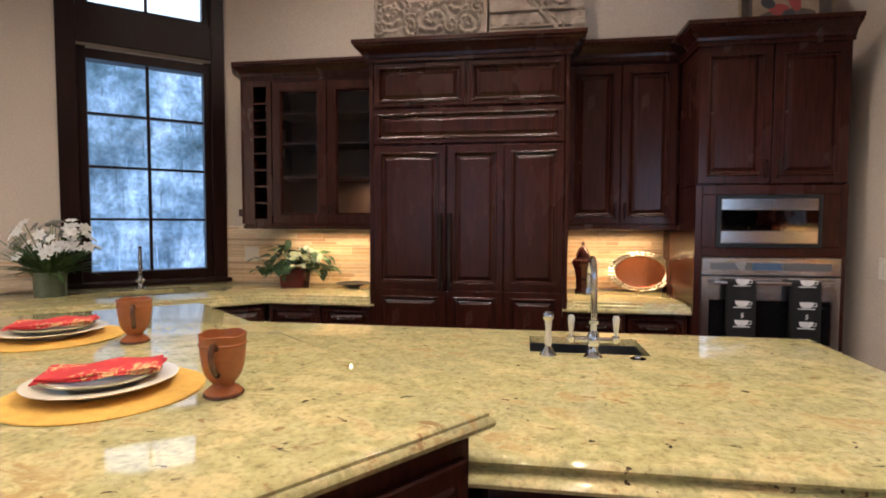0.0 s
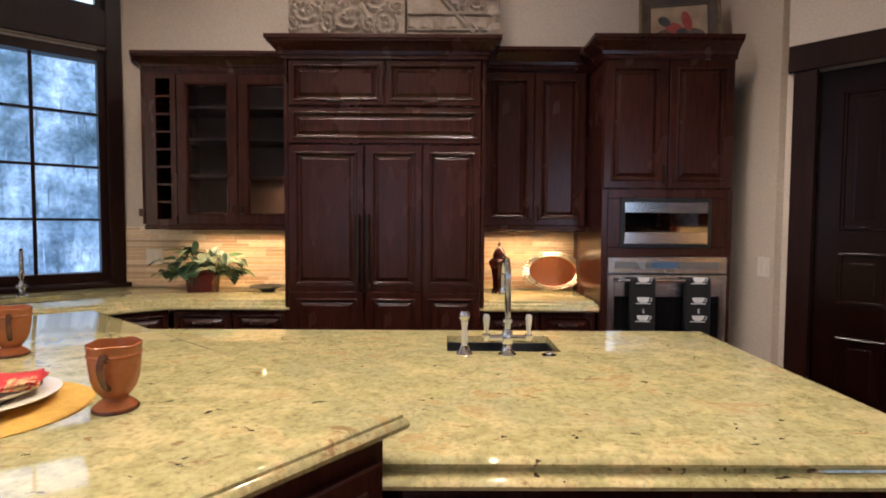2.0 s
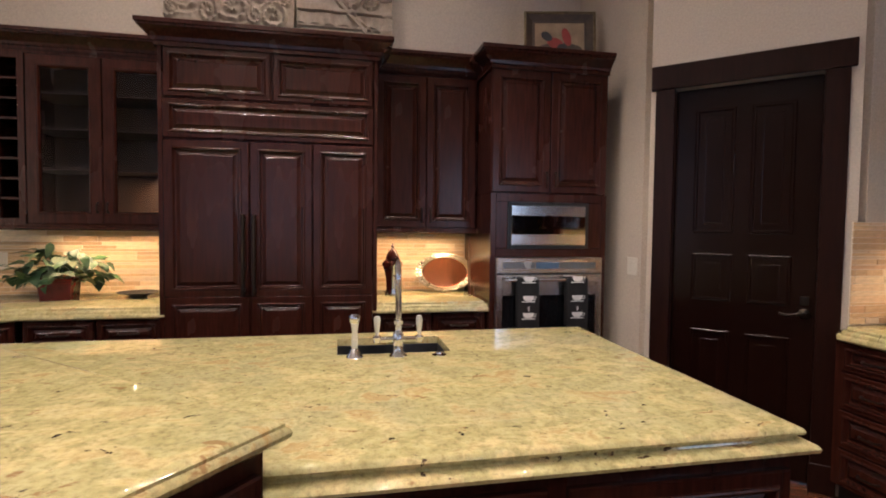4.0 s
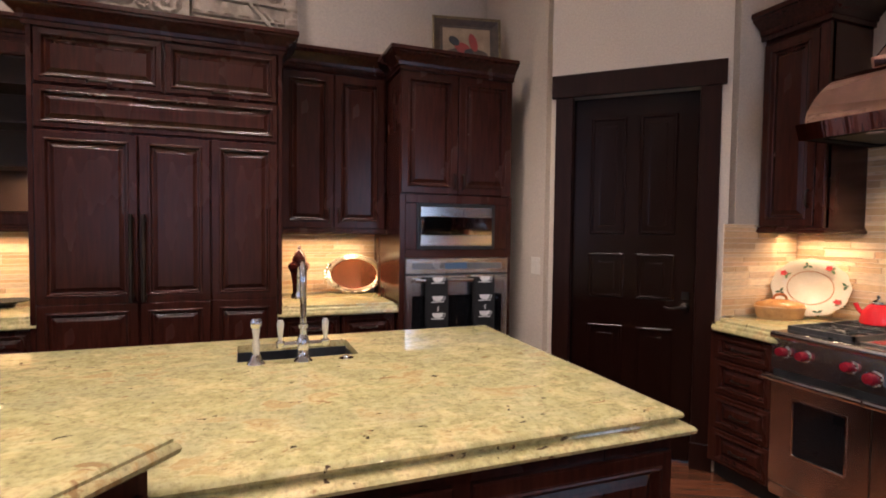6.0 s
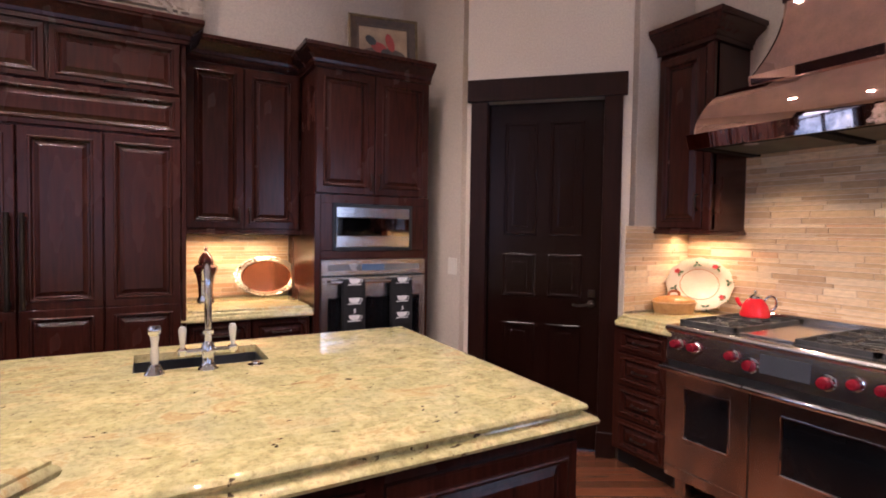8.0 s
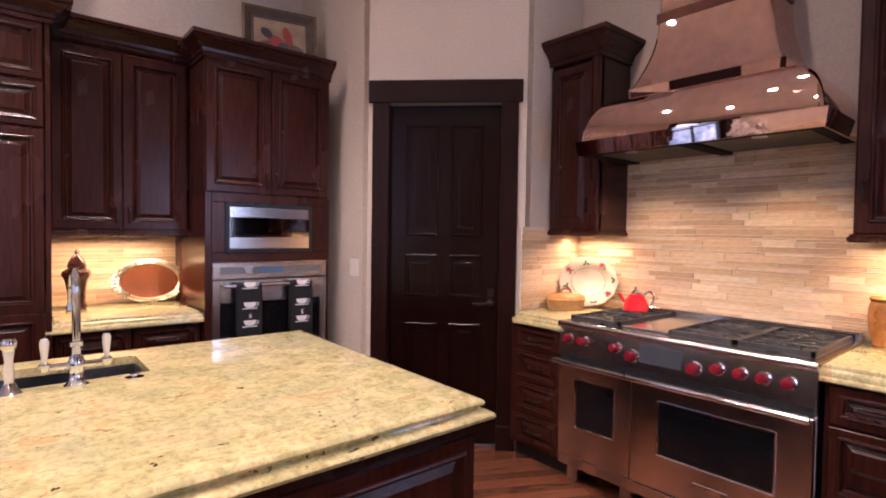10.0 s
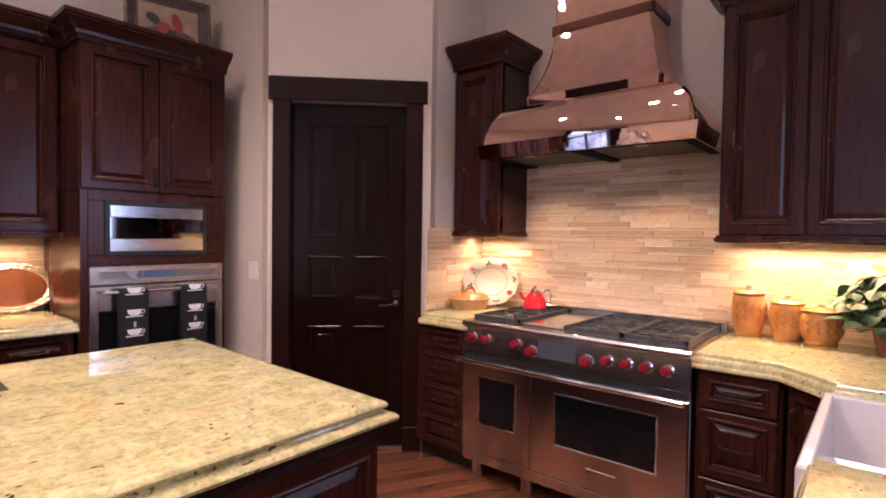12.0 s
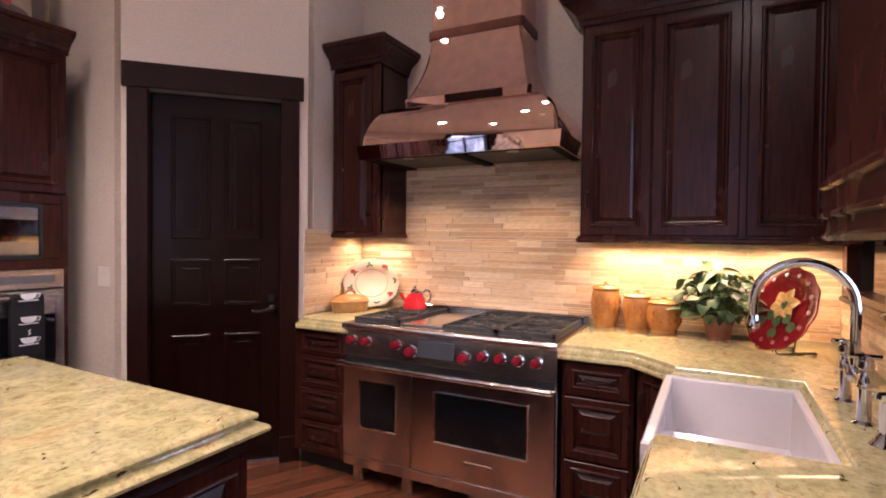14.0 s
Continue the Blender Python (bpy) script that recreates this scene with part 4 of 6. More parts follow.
for i in range(11):
    u = i / 10
    neck.append((0.296 + 0.090 * (1 - u) ** 1.9, 0.270 + 0.120 * (1 - u) ** 1.9, 2.234 + 0.374 * u))
part("neck", bell(neck, True), COPPER, hood)
part("strap", bell([(0.296, 0.270, 2.608), (0.304, 0.278, 2.610), (0.304, 0.278, 2.660), (0.292, 0.266, 2.663)]), grainy("aged_copper", (0.07, 0.028, 0.02), (0.12, 0.05, 0.035), 6, rough=(0.25, 0.4), metal=1.0, relief=0.03), hood, "darker copper strap")
part("chimney", bell([(0.290, 0.264, 2.663), (0.290, 0.264, H)]), COPPER, hood)
band = bmesh.new()
sweep([(0, 0.600), (-0.570, 0.600), (-0.570, -0.600), (0, -0.600)][::-1], [(0, 1.858), (0.010, 1.858), (0.010, 1.864), (0.002, 1.868), (0.002, 1.926), (0.010, 1.930), (0.010, 1.936), (-0.012, 1.938)], band)
part("rim_band", band, COPPER, hood)
SOOT = grainy("matt_black", (0.006, 0.006, 0.006), (0.012, 0.011, 0.011), 12, rough=(0.85, 0.95), relief=0.05)
SOOT.node_tree.nodes["Principled BSDF"].inputs["Specular IOR Level"].default_value = 0.1
part("liner", boxes((-0.558, 0, -0.584, 0.584, 1.874, 1.888), (-0.558, -0.50, -0.584, 0.584, 1.861, 1.874), (-0.50, 0, -0.584, -0.53, 1.861, 1.874), (-0.50, 0, 0.53, 0.584, 1.861, 1.874), (-0.50, 0, -0.03, 0.03, 1.861, 1.874)), SOOT, hood, "black hood liner")
DULL = grainy("baffle_metal", (0.05, 0.045, 0.034), (0.08, 0.072, 0.055), 8, rough=(0.5, 0.65), metal=0.5, relief=0.05)
for y in (-0.325, 0.315):
    part("hood_lamp_lens", lathe([(0.0, 1.8575), (0.03, 1.8575), (0.034, 1.861), (0.0, 1.8615)], 16, m=pose(-0.474, y, 0)), PORCELAIN, hood, "small round lamp lens", smooth=True)
for y in (-0.29, 0.29):
    part("filter", boxes((-0.5, -0.06, y - 0.23, y + 0.23, 1.866, 1.873)), DULL, hood, "steel baffle filter")


# ---- sinks and taps ----
def basin(parent, w, d, depth, mat, wall=0.004, label=""):
    """An open bowl, its rim at z = 0, one corner at the origin."""
    bm = bmesh.new()
    r1 = [(0, 0, 0), (w, 0, 0), (w, d, 0), (0, d, 0)]
    def ring(ins, z):
        return [bm.verts.new(c) for c in ((ins, ins, z), (w - ins, ins, z), (w - ins, d - ins, z), (ins, d - ins, z))]
    loops = [ring(-0.012, 0.0), ring(0, 0.0), ring(0.004, -depth * 0.85), ring(0.02, -depth * 0.97), ring(0.05, -depth), ring(w * 0.42, -depth - 0.004)] if w < d * 3 else None
    loops = loops[:-1]
    low = [ring(-0.012, -0.004), ring(-wall, -0.006), ring(-wall, -depth - 0.01)]
    for seq in (loops, [loops[0]] + low):
        for a, b in zip(seq, seq[1:]):
            for i in range(4):
                bm.faces.new((a[i], a[(i + 1) % 4], b[(i + 1) % 4], b[i]))
    bm.faces.new(loops[-1])
    bm.faces.new(low[-1])
    return part("bowl", bm, mat, parent, label)


def drain(parent, x, y, z):
    part("drain", lathe([(0.0, z), (0.045, z), (0.045, z + 0.004), (0.03, z + 0.005), (0.0, z + 0.002)], 18, m=pose(x, y, 0)), CHROME, parent, "chrome drain", smooth=True)


DARKSTEEL = grainy("sink_steel", (0.11, 0.11, 0.12), (0.17, 0.17, 0.18), 6, rough=(0.3, 0.45), metal=1.0, relief=0.03)
s = thing("undermount_sink", pose(0.0, 2.08, 0.882), "small undermount stainless steel prep sink in the island", "sink")
basin(s, 0.435, 0.28, 0.18, DARKSTEEL)
drain(s, 0.217, 0.14, -0.181)
s = thing("undermount_sink", WINDOW @ pose(-0.80, -0.62, 0.882), "small undermount steel bar sink below the window", "sink")
basin(s, 0.38, 0.29, 0.16, DARKSTEEL)
drain(s, 0.19, 0.145, -0.161)
s = thing("apron_sink", pose(1.502, -0.222, 0.0), "white fireclay farmhouse sink with an apron front", "sink")
bm = bmesh.new()
W_, D_ = 0.762, 0.44
outer = [[bm.verts.new(c) for c in ((o, o, z), (W_ - o, o, z), (W_ - o, D_ - o, z), (o, D_ - o, z))] for o, z in ((0.012, 0.605), (0.0, 0.615), (0.0, 0.878), (0.006, 0.885), (0.026, 0.885), (0.03, 0.878), (0.036, 0.68), (0.06, 0.655), (0.1, 0.652))]
for a, b in zip(outer, outer[1:]):
    for i in range(4):
        bm.faces.new((a[i], a[(i + 1) % 4], b[(i + 1) % 4], b[i]))
bm.faces.new(outer[0])
bm.faces.new(outer[-1])
part("bowl", bm, PORCELAIN, s)
drain(s, 0.38, 0.2, 0.653)
PEARL = grainy("pale_lever", (0.62, 0.58, 0.50), (0.70, 0.66, 0.58), 8, rough=(0.12, 0.2), relief=0, metal=0.3)


def flange(bm, x, y, z=0.0, k=1.0):
    return lathe([(0.0, z), (0.026 * k, z), (0.027 * k, z + 0.006), (0.02 * k, z + 0.012), (0.014 * k, z + 0.03), (0.014 * k, z + 0.05), (0.0, z + 0.05)], 16, bm, pose(x, y, 0))


def lever_handle(parent, x, y, z):
    v = part("valve", lathe([(0.0, z), (0.012, z), (0.016, z + 0.006), (0.016, z + 0.02), (0.010, z + 0.026), (0.0, z + 0.026)], 14, m=pose(x, y, 0)), CHROME, parent, smooth=True)
    part("lever", lathe([(0.006, z + 0.026), (0.008, z + 0.04), (0.0115, z + 0.07), (0.013, z + 0.086), (0.009, z + 0.098), (0.0, z + 0.1)], 14, m=pose(x, y, 0)), PEARL, v, "pale upright lever", smooth=True)


def bridge_faucet(m, label, top, reach, half, post=0.0, levers=True, drop=0.06):
    """A gooseneck tap: the spout bows over along +y."""
    f = thing("faucet", m, label, "faucet")
    part("base", flange(bmesh.new(), 0, 0, 0, 1.25), CHROME, f, smooth=True)
    part("bridge", tube([(-half, 0, 0.065), (half, 0, 0.065)], 0.011, 12, lathe([(0.0, 0.04), (0.02, 0.045), (0.024, 0.065), (0.02, 0.085), (0.012, 0.1)], 16)), CHROME, f, smooth=True)
    r = reach / 2
    pts = [(0, 0, 0.09), (0, 0, (top - r) * 0.6), (0, 0, top - r)] + [(0, r - r * math.cos(a), top - r + r * math.sin(a)) for a in [math.pi * k / 8 for k in range(1, 9)]] + [(0, reach, top - r - drop)]
    sp = part("spout", tube(bow(pts, 3), 0.0115, 12), CHROME, f, smooth=True)
    part("aerator", lathe([(0.0, 0), (0.015, 0), (0.0165, 0.012), (0.0125, 0.03)], 14, m=pose(0, reach, top - r - drop - 0.02)), CHROME, sp, smooth=True)
    part("collar", lathe([(0.0125, 0.0), (0.018, 0.004), (0.018, 0.016), (0.0125, 0.02)], 14, m=pose(0, 0, 0.12)), CHROME, f, smooth=True)
    if levers:
        for x in (-half, half):
            lever_handle(f, x, 0, 0.055)
    return f


bridge_faucet(pose(0.222, 2.02, 0.914), "polished chrome bridge faucet with two levers on the island", 0.352, 0.13, 0.078)
sp = thing("side_sprayer", pose(0.063, 2.01, 0.914), "chrome and ivory side sprayer beside the island sink", "sprayer")
part("base", lathe([(0.0, 0), (0.03, 0), (0.031, 0.008), (0.022, 0.02), (0.014, 0.04), (0.0, 0.04)], 18), CHROME, sp, smooth=True)
part("grip", lathe([(0.011, 0.04), (0.013, 0.07), (0.010, 0.1), (0.014, 0.13), (0.0, 0.13)], 16), PEARL, sp, "ivory grip", smooth=True)
part("head", lathe([(0.012, 0.13), (0.019, 0.138), (0.02, 0.155), (0.014, 0.166), (0.0, 0.167)], 16), CHROME, sp, smooth=True)
bt = thing("air_switch", pose(0.376, 2.02, 0.914), "round chrome disposal button beside the sink", "button")
part("button", lathe([(0.0, 0), (0.027, 0), (0.028, 0.004), (0.018, 0.008), (0.013, 0.008), (0.012, 0.013), (0.0, 0.014)], 20), CHROME, bt, smooth=True)
bridge_faucet(WINDOW @ pose(-0.62, -0.24, 0.914) @ pose(0, 0, 0, 0, 0, 180), "chrome gooseneck bar faucet below the window", 0.31, 0.15, 0.03, levers=False)
# the bridge faucet at the apron sink
f = thing("faucet", pose(1.93, -0.30, 0.914), "tall polished chrome bridge faucet behind the apron sink", "faucet")
for x in (-0.116, 0.114):
    v = part("valve_post", lathe([(0.0, 0.0), (0.028, 0.0), (0.028, 0.008), (0.018, 0.016), (0.0155, 0.05), (0.0155, 0.1), (0.02, 0.105), (0.02, 0.12), (0.014, 0.128), (0.014, 0.15), (0.019, 0.155), (0.019, 0.175), (0.0, 0.18)], 16, m=pose(x, 0, 0)), CHROME, f, smooth=True)
    part("cross_handle", tube([(x - 0.035, 0, 0.185), (x + 0.035, 0, 0.185)], 0.007, 8, tube([(x, -0.035, 0.185), (x, 0.035, 0.185)], 0.007, 8)), CHROME, v, smooth=True)
part("bridge", tube([(-0.116, 0, 0.112), (0.114, 0, 0.112)], 0.012, 12, lathe([(0.012, 0.09), (0.02, 0.1), (0.022, 0.115), (0.016, 0.135), (0.012, 0.14)], 14)), CHROME, f, smooth=True)
r = 0.125
pts = [(0, 0, 0.12), (0, 0, 0.22), (0, 0, 0.30)] + [(0, r - r * math.cos(a), 0.30 + r * math.sin(a)) for a in [math.pi * k / 8 for k in range(1, 9)]] + [(0, 2 * r, 0.25)]
part("spout", tube(bow(pts, 3), 0.0135, 12), CHROME, f, smooth=True)
part("aerator", lathe([(0.0, 0.222), (0.017, 0.222), (0.019, 0.24), (0.0135, 0.262)], 14, m=pose(0, 2 * r, 0)), CHROME, f, smooth=True)
sp = thing("side_sprayer", pose(1.646, -0.305, 0.914), "chrome side sprayer with a pale grip beside the apron sink", "sprayer")
part("base", lathe([(0.0, 0), (0.03, 0), (0.031, 0.008), (0.022, 0.02), (0.015, 0.04), (0.0, 0.04)], 18), CHROME, sp, smooth=True)
part("grip", lathe([(0.012, 0.04), (0.014, 0.08), (0.012, 0.11), (0.0, 0.11)], 16), PEARL, sp, "pale grip", smooth=True)
part("head", lathe([(0.013, 0.11), (0.021, 0.118), (0.021, 0.13), (0.0, 0.135)], 16), CHROME, sp, smooth=True)
bt = thing("soap_cap", pose(2.2, -0.29, 0.914), "flat round chrome cap in the granite behind the sink", "button")
part("cap", lathe([(0.0, 0), (0.026, 0), (0.026, 0.006), (0.0, 0.008)], 18), CHROME, bt, smooth=True)

# ---- place settings on the raised bar ----
MAT = grainy("yellow_woven", (0.60, 0.33, 0.055), (0.72, 0.42, 0.085), 30, rough=(0.8, 0.95), relief=0.5, fine=220)
CREAM = grainy("cream_glaze", (0.66, 0.58, 0.44), (0.72, 0.64, 0.50), 6, rough=(0.12, 0.22), relief=0)
RIMGREEN = grainy("olive_glaze", (0.22, 0.2, 0.11), (0.3, 0.27, 0.15), 8, rough=(0.15, 0.25), relief=0)
TERRA = grainy("terracotta_glaze", (0.27, 0.078, 0.026), (0.38, 0.12, 0.042), 9, rough=(0.10, 0.18), relief=0.03)
DARKGLAZE = grainy("dark_brown_glaze", (0.06, 0.022, 0.012), (0.13, 0.05, 0.026), 30, rough=(0.06, 0.12), relief=0.02)
NAPKIN, nt, b = shader("printed_red_cloth")
w_ = coords(nt)
cloth_c = ramp(nt, noisy(nt, w_, 20), [(0.3, (0.48, 0.022, 0.026)), (0.7, (0.62, 0.04, 0.04))])
swirl = noisy(nt, w_, 26, 2, 0.5, 2.2)
printed = ramp(nt, swirl, [(0.50, (0, 0, 0)), (0.525, (1, 1, 1)), (0.60, (1, 1, 1)), (0.625, (0, 0, 0))])
sprays = ramp(nt, noisy(nt, w_, 9, 2, 0.5), [(0.48, (0, 0, 0)), (0.54, (1, 1, 1))])
nt.links.new(mix(nt, mix(nt, 1.0, printed, sprays, "MULTIPLY"), cloth_c, (0.70, 0.46, 0.20)), b.inputs["Base Color"])
b.inputs["Roughness"].default_value = 0.85
bump(nt, b, noisy(nt, w_, 300, 3), 0.4)


def place_setting(x, y, turn):
    z = BAR_Z
    mat_ = tagged(part("placemat", lathe([(0.0, 0), (0.192, 0), (0.195, 0.002), (0.192, 0.004), (0.0, 0.0045)], 48, m=pose(x, y, z + 0.0003)), MAT), "round yellow woven placemat on the breakfast bar", "placemat", "place settings")
    pl = thing("dinner_plate", pose(x - 0.018, y + 0.012, z + 0.0055), "large cream dinner plate with a raised rim", "plate", "place settings")
    part("plate", lathe([(0.0, 0), (0.08, 0), (0.085, 0.004), (0.105, 0.013), (0.145, 0.021), (0.147, 0.023), (0.143, 0.024), (0.1, 0.0175), (0.08, 0.01), (0.0, 0.008)], 48), CREAM, pl, smooth=True)
    sp_ = thing("salad_plate", pose(x - 0.018, y + 0.012, z + 0.0145), "cream salad plate with an olive rim on the dinner plate", "plate", "place settings")
    part("plate", lathe([(0.0, 0), (0.06, 0), (0.065, 0.006), (0.085, 0.014), (0.112, 0.0215), (0.108, 0.0245), (0.08, 0.018), (0.06, 0.011), (0.0, 0.009)], 40), CREAM, sp_, smooth=True)
    part("rim", lathe([(0.106, 0.0215), (0.1125, 0.0212), (0.1145, 0.0232), (0.111, 0.026), (0.106, 0.0245)], 40, closed=False), RIMGREEN, sp_, "olive green rim", smooth=True)
    nk = thing("napkin", pose(x - 0.018, y + 0.012, z + 0.0395, 3, -2, turn), "folded red napkin with a gold print on the plates", "napkin", "place settings")
    bm = bmesh.new()
    nx, ny = 18, 10
    for lay in range(3):
        w, d, z0 = 0.235 - lay * 0.006, 0.105 - lay * 0.004, lay * 0.0048
        g = [[bm.verts.new(((i / nx - 0.5) * w, (j / ny - 0.5) * d + 0.006 * math.sin(i * 0.5 + lay), z0 + 0.0025 + 0.003 * math.sin(i * 0.7 + j * 0.5 + lay) * (0.3 + i / nx))) for j in range(ny + 1)] for i in range(nx + 1)]
        for i in range(nx):
            for j in range(ny):
                bm.faces.new((g[i][j], g[i + 1][j], g[i + 1][j + 1], g[i][j + 1]))
    cloth = part("cloth", bm, NAPKIN, nk, smooth=True)
    so = cloth.modifiers.new("thick", "SOLIDIFY")
    so.thickness = 0.0035


place_setting(-0.915, 1.09, 28)
place_setting(-1.49, 1.535, 28)


def mug(x, y, turn):
    mg = thing("mug", pose(x, y, BAR_Z, 0, 0, turn), "glazed terracotta footed mug with a looped handle", "mug", "mugs on the bar")
    out = [(0.0, 0.0), (0.038, 0.0), (0.040, 0.004), (0.039, 0.010), (0.030, 0.018), (0.0235, 0.023), (0.0225, 0.027), (0.028, 0.033), (0.037, 0.046), (0.0425, 0.064), (0.0455, 0.088), (0.047, 0.113), (0.048, 0.126), (0.0495, 0.131), (0.0475, 0.133), (0.0450, 0.126), (0.0435, 0.1), (0.040, 0.066), (0.030, 0.045), (0.0, 0.040)]
    cup = part("cup", lathe(out, 36), TERRA, mg, smooth=True)
    for v in cup.data.vertices:
        if v.co.z > 0.12:
            v.co.z += 0.0016 * math.sin(5 * math.atan2(v.co.y, v.co.x) + x * 9)
    part("band", lathe([(0.0465, 0.108), (0.0488, 0.110), (0.0488, 0.1125), (0.0472, 0.1145)], 36, closed=False), TERRA, mg, smooth=True)
    part("foot_ring", lathe([(0.0, -0.0005), (0.0395, -0.0005), (0.0418, 0.003), (0.0410, 0.0065), (0.039, 0.0075), (0.0, 0.0075)], 28), DARKGLAZE, mg, "dark glazed foot", smooth=True)
    part("handle", tube(bow([(0.0445, 0, 0.108), (0.062, 0, 0.118), (0.074, 0, 0.102), (0.069, 0, 0.08), (0.053, 0, 0.060), (0.038, 0, 0.052)], 5), 0.0065, 10), DARKGLAZE, mg, "dark glazed looped handle", smooth=True)


mug(-0.658, 1.116, 284)
mug(-1.20, 1.525, 306)

# ---- leafy things ----
LEAFY = grainy("green_leaf", (0.03, 0.075, 0.022), (0.085, 0.16, 0.045), 25, rough=(0.35, 0.5), relief=0.1)
DARKLEAF = grainy("dark_leaf", (0.018, 0.048, 0.02), (0.05, 0.10, 0.035), 25, rough=(0.35, 0.5), relief=0.1)
PALELEAF = grainy("pale_leaf", (0.22, 0.26, 0.12), (0.34, 0.38, 0.2), 25, rough=(0.4, 0.55), relief=0.1)


def bush(parent, seed, n, spread, height, z0, size, mats, flat=1.0, name="foliage", hang=0.3):
    rr = random.Random(seed)
    stems, bm = bmesh.new(), bmesh.new()
    for k in range(n):
        a, e = rr.uniform(0, 6.283), rr.random() ** 0.6
        rad, zz = spread * e, z0 + height * rr.uniform(0.15, 1.0) * (1 - 0.45 * e * e)
        tip = Vector((rad * math.cos(a), rad * math.sin(a) * flat, zz))
        if k % 3 == 0:
            mid = Vector((tip.x * 0.4, tip.y * 0.4, z0 + (zz - z0) * 0.75))
            tube([(0.02 * math.cos(a), 0.02 * math.sin(a), z0 - 0.03), mid, tip], 0.0022, 5, stems)
        d = Vector((math.cos(a + rr.uniform(-0.9, 0.9)), math.sin(a + rr.uniform(-0.9, 0.9)), rr.uniform(-hang - 0.3, 0.5)))
        leaf(bm, tip - d * size * 0.3, d, Vector((rr.uniform(-0.5, 0.5), rr.uniform(-0.5, 0.5), 1)), size * rr.uniform(0.6, 1.15), size * rr.uniform(0.5, 0.75), rr.uniform(0.1, 0.5), rr.choices(range(len(mats)), (6, 3, 1)[:len(mats)])[0])
    part("stem", stems, mats[0], parent)
    return part(name, bm, mats, parent, "many overlapping green leaves", smooth=True)


POTRED = grainy("oxblood_glaze", (0.09, 0.010, 0.009), (0.15, 0.016, 0.013), 10, rough=(0.15, 0.25), relief=0.02)
CLAY = grainy("clay_pot", (0.26, 0.10, 0.055), (0.36, 0.15, 0.08), 14, rough=(0.6, 0.75), relief=0.2)
SOIL = grainy("soil", (0.02, 0.014, 0.01), (0.05, 0.035, 0.025), 60, rough=(0.9, 1.0), relief=0.6)
pl = thing("potted_plant", pose(-1.72, 3.80, 0.914), "trailing green pothos in a square oxblood pot", "plant")
bm = bmesh.new()
lo = [bm.verts.new((x, y, 0.0)) for x, y in ((-0.085, -0.06), (0.085, -0.06), (0.085, 0.06), (-0.085, 0.06))]
rows_ = [lo]
for s_, z in ((1.12, 0.115), (1.2, 0.118), (1.2, 0.135), (1.08, 0.135), (1.02, 0.11)):
    rows_.append([bm.verts.new((v.co.x * s_, v.co.y * s_, z)) for v in lo])
for a, b in zip(rows_, rows_[1:]):
    for i in range(4):
        bm.faces.new((a[i], a[(i + 1) % 4], b[(i + 1) % 4], b[i]))
bm.faces.new(lo)
part("pot", bm, POTRED, pl, "square oxblood ceramic pot")
part("soil", boxes((-0.085, 0.085, -0.06, 0.06, 0.09, 0.112)), SOIL, pl)
bush(pl, 4, 130, 0.32, 0.27, 0.07, 0.105, [DARKLEAF, LEAFY, PALELEAF], 0.5, hang=0.7)
pl = thing("potted_plant", pose(3.02, 0.03, 0.914), "bushy green ivy in a small clay pot", "plant")
part("pot", lathe([(0.0, 0), (0.052, 0), (0.07, 0.095), (0.078, 0.097), (0.078, 0.118), (0.068, 0.118), (0.064, 0.1), (0.0, 0.1)], 24), CLAY, pl, "plain clay flower pot", smooth=True)
part("soil", lathe([(0.0, 0.098), (0.064, 0.1), (0.0, 0.108)], 16), SOIL, pl)
bush(pl, 9, 270, 0.20, 0.32, 0.07, 0.08, [LEAFY, DARKLEAF, PALELEAF])
# flowers in a glass vase
VASE = grainy("green_vase_glass", (0.09, 0.12, 0.085), (0.15, 0.18, 0.13), 8, rough=(0.06, 0.12), relief=0.02)
PETAL = grainy("white_petal", (0.66, 0.64, 0.60), (0.78, 0.76, 0.72), 20, rough=(0.6, 0.75), relief=0.1)
fl = thing("flower_vase", pose(-3.06, 3.06, 0.914), "white daffodils in a green glass vase beside the window", "vase")
part("vase", lathe([(0.0, 0), (0.086, 0), (0.09, 0.006), (0.094, 0.15), (0.098, 0.158), (0.094, 0.16), (0.087, 0.15), (0.082, 0.02), (0.0, 0.014)], 28), VASE, fl, "thick green glass vase", smooth=True)
rr = random.Random(12)
stems, blades = bmesh.new(), bmesh.new()
for k in range(64):
    a, e = rr.uniform(0, 6.283), rr.random() ** 0.5
    tip = Vector((0.27 * e * math.cos(a), 0.27 * e * math.sin(a), 0.20 + 0.33 * (1 - 0.45 * e * e) * rr.uniform(0.25, 1.0)))
    tube([(0.05 * math.cos(a), 0.05 * math.sin(a), 0.05), (tip.x * 0.5, tip.y * 0.5, tip.z * 0.65), tip], 0.003, 5, stems)
    bm = bmesh.new()
    face = Vector((tip.x, tip.y, 0.1)) + Vector((rr.uniform(-0.1, 0.1), rr.uniform(-0.2, 0.0), rr.uniform(-0.05, 0.15)))
    face.normalize()
    q = face.to_track_quat("Z", "Y").to_matrix().to_4x4()
    for i in range(6):
        d = Vector((math.cos(i * 1.047), math.sin(i * 1.047), 0.35))
        leaf(bm, Vector((0, 0, 0)), d, Vector((0, 0, 1)), 0.043, 0.03, 0.2)
    bmesh.ops.transform(bm, matrix=Matrix.Translation(tip) @ q, verts=bm.verts)
    part("blossom", bm, PETAL, fl, "white six-petalled blossom")
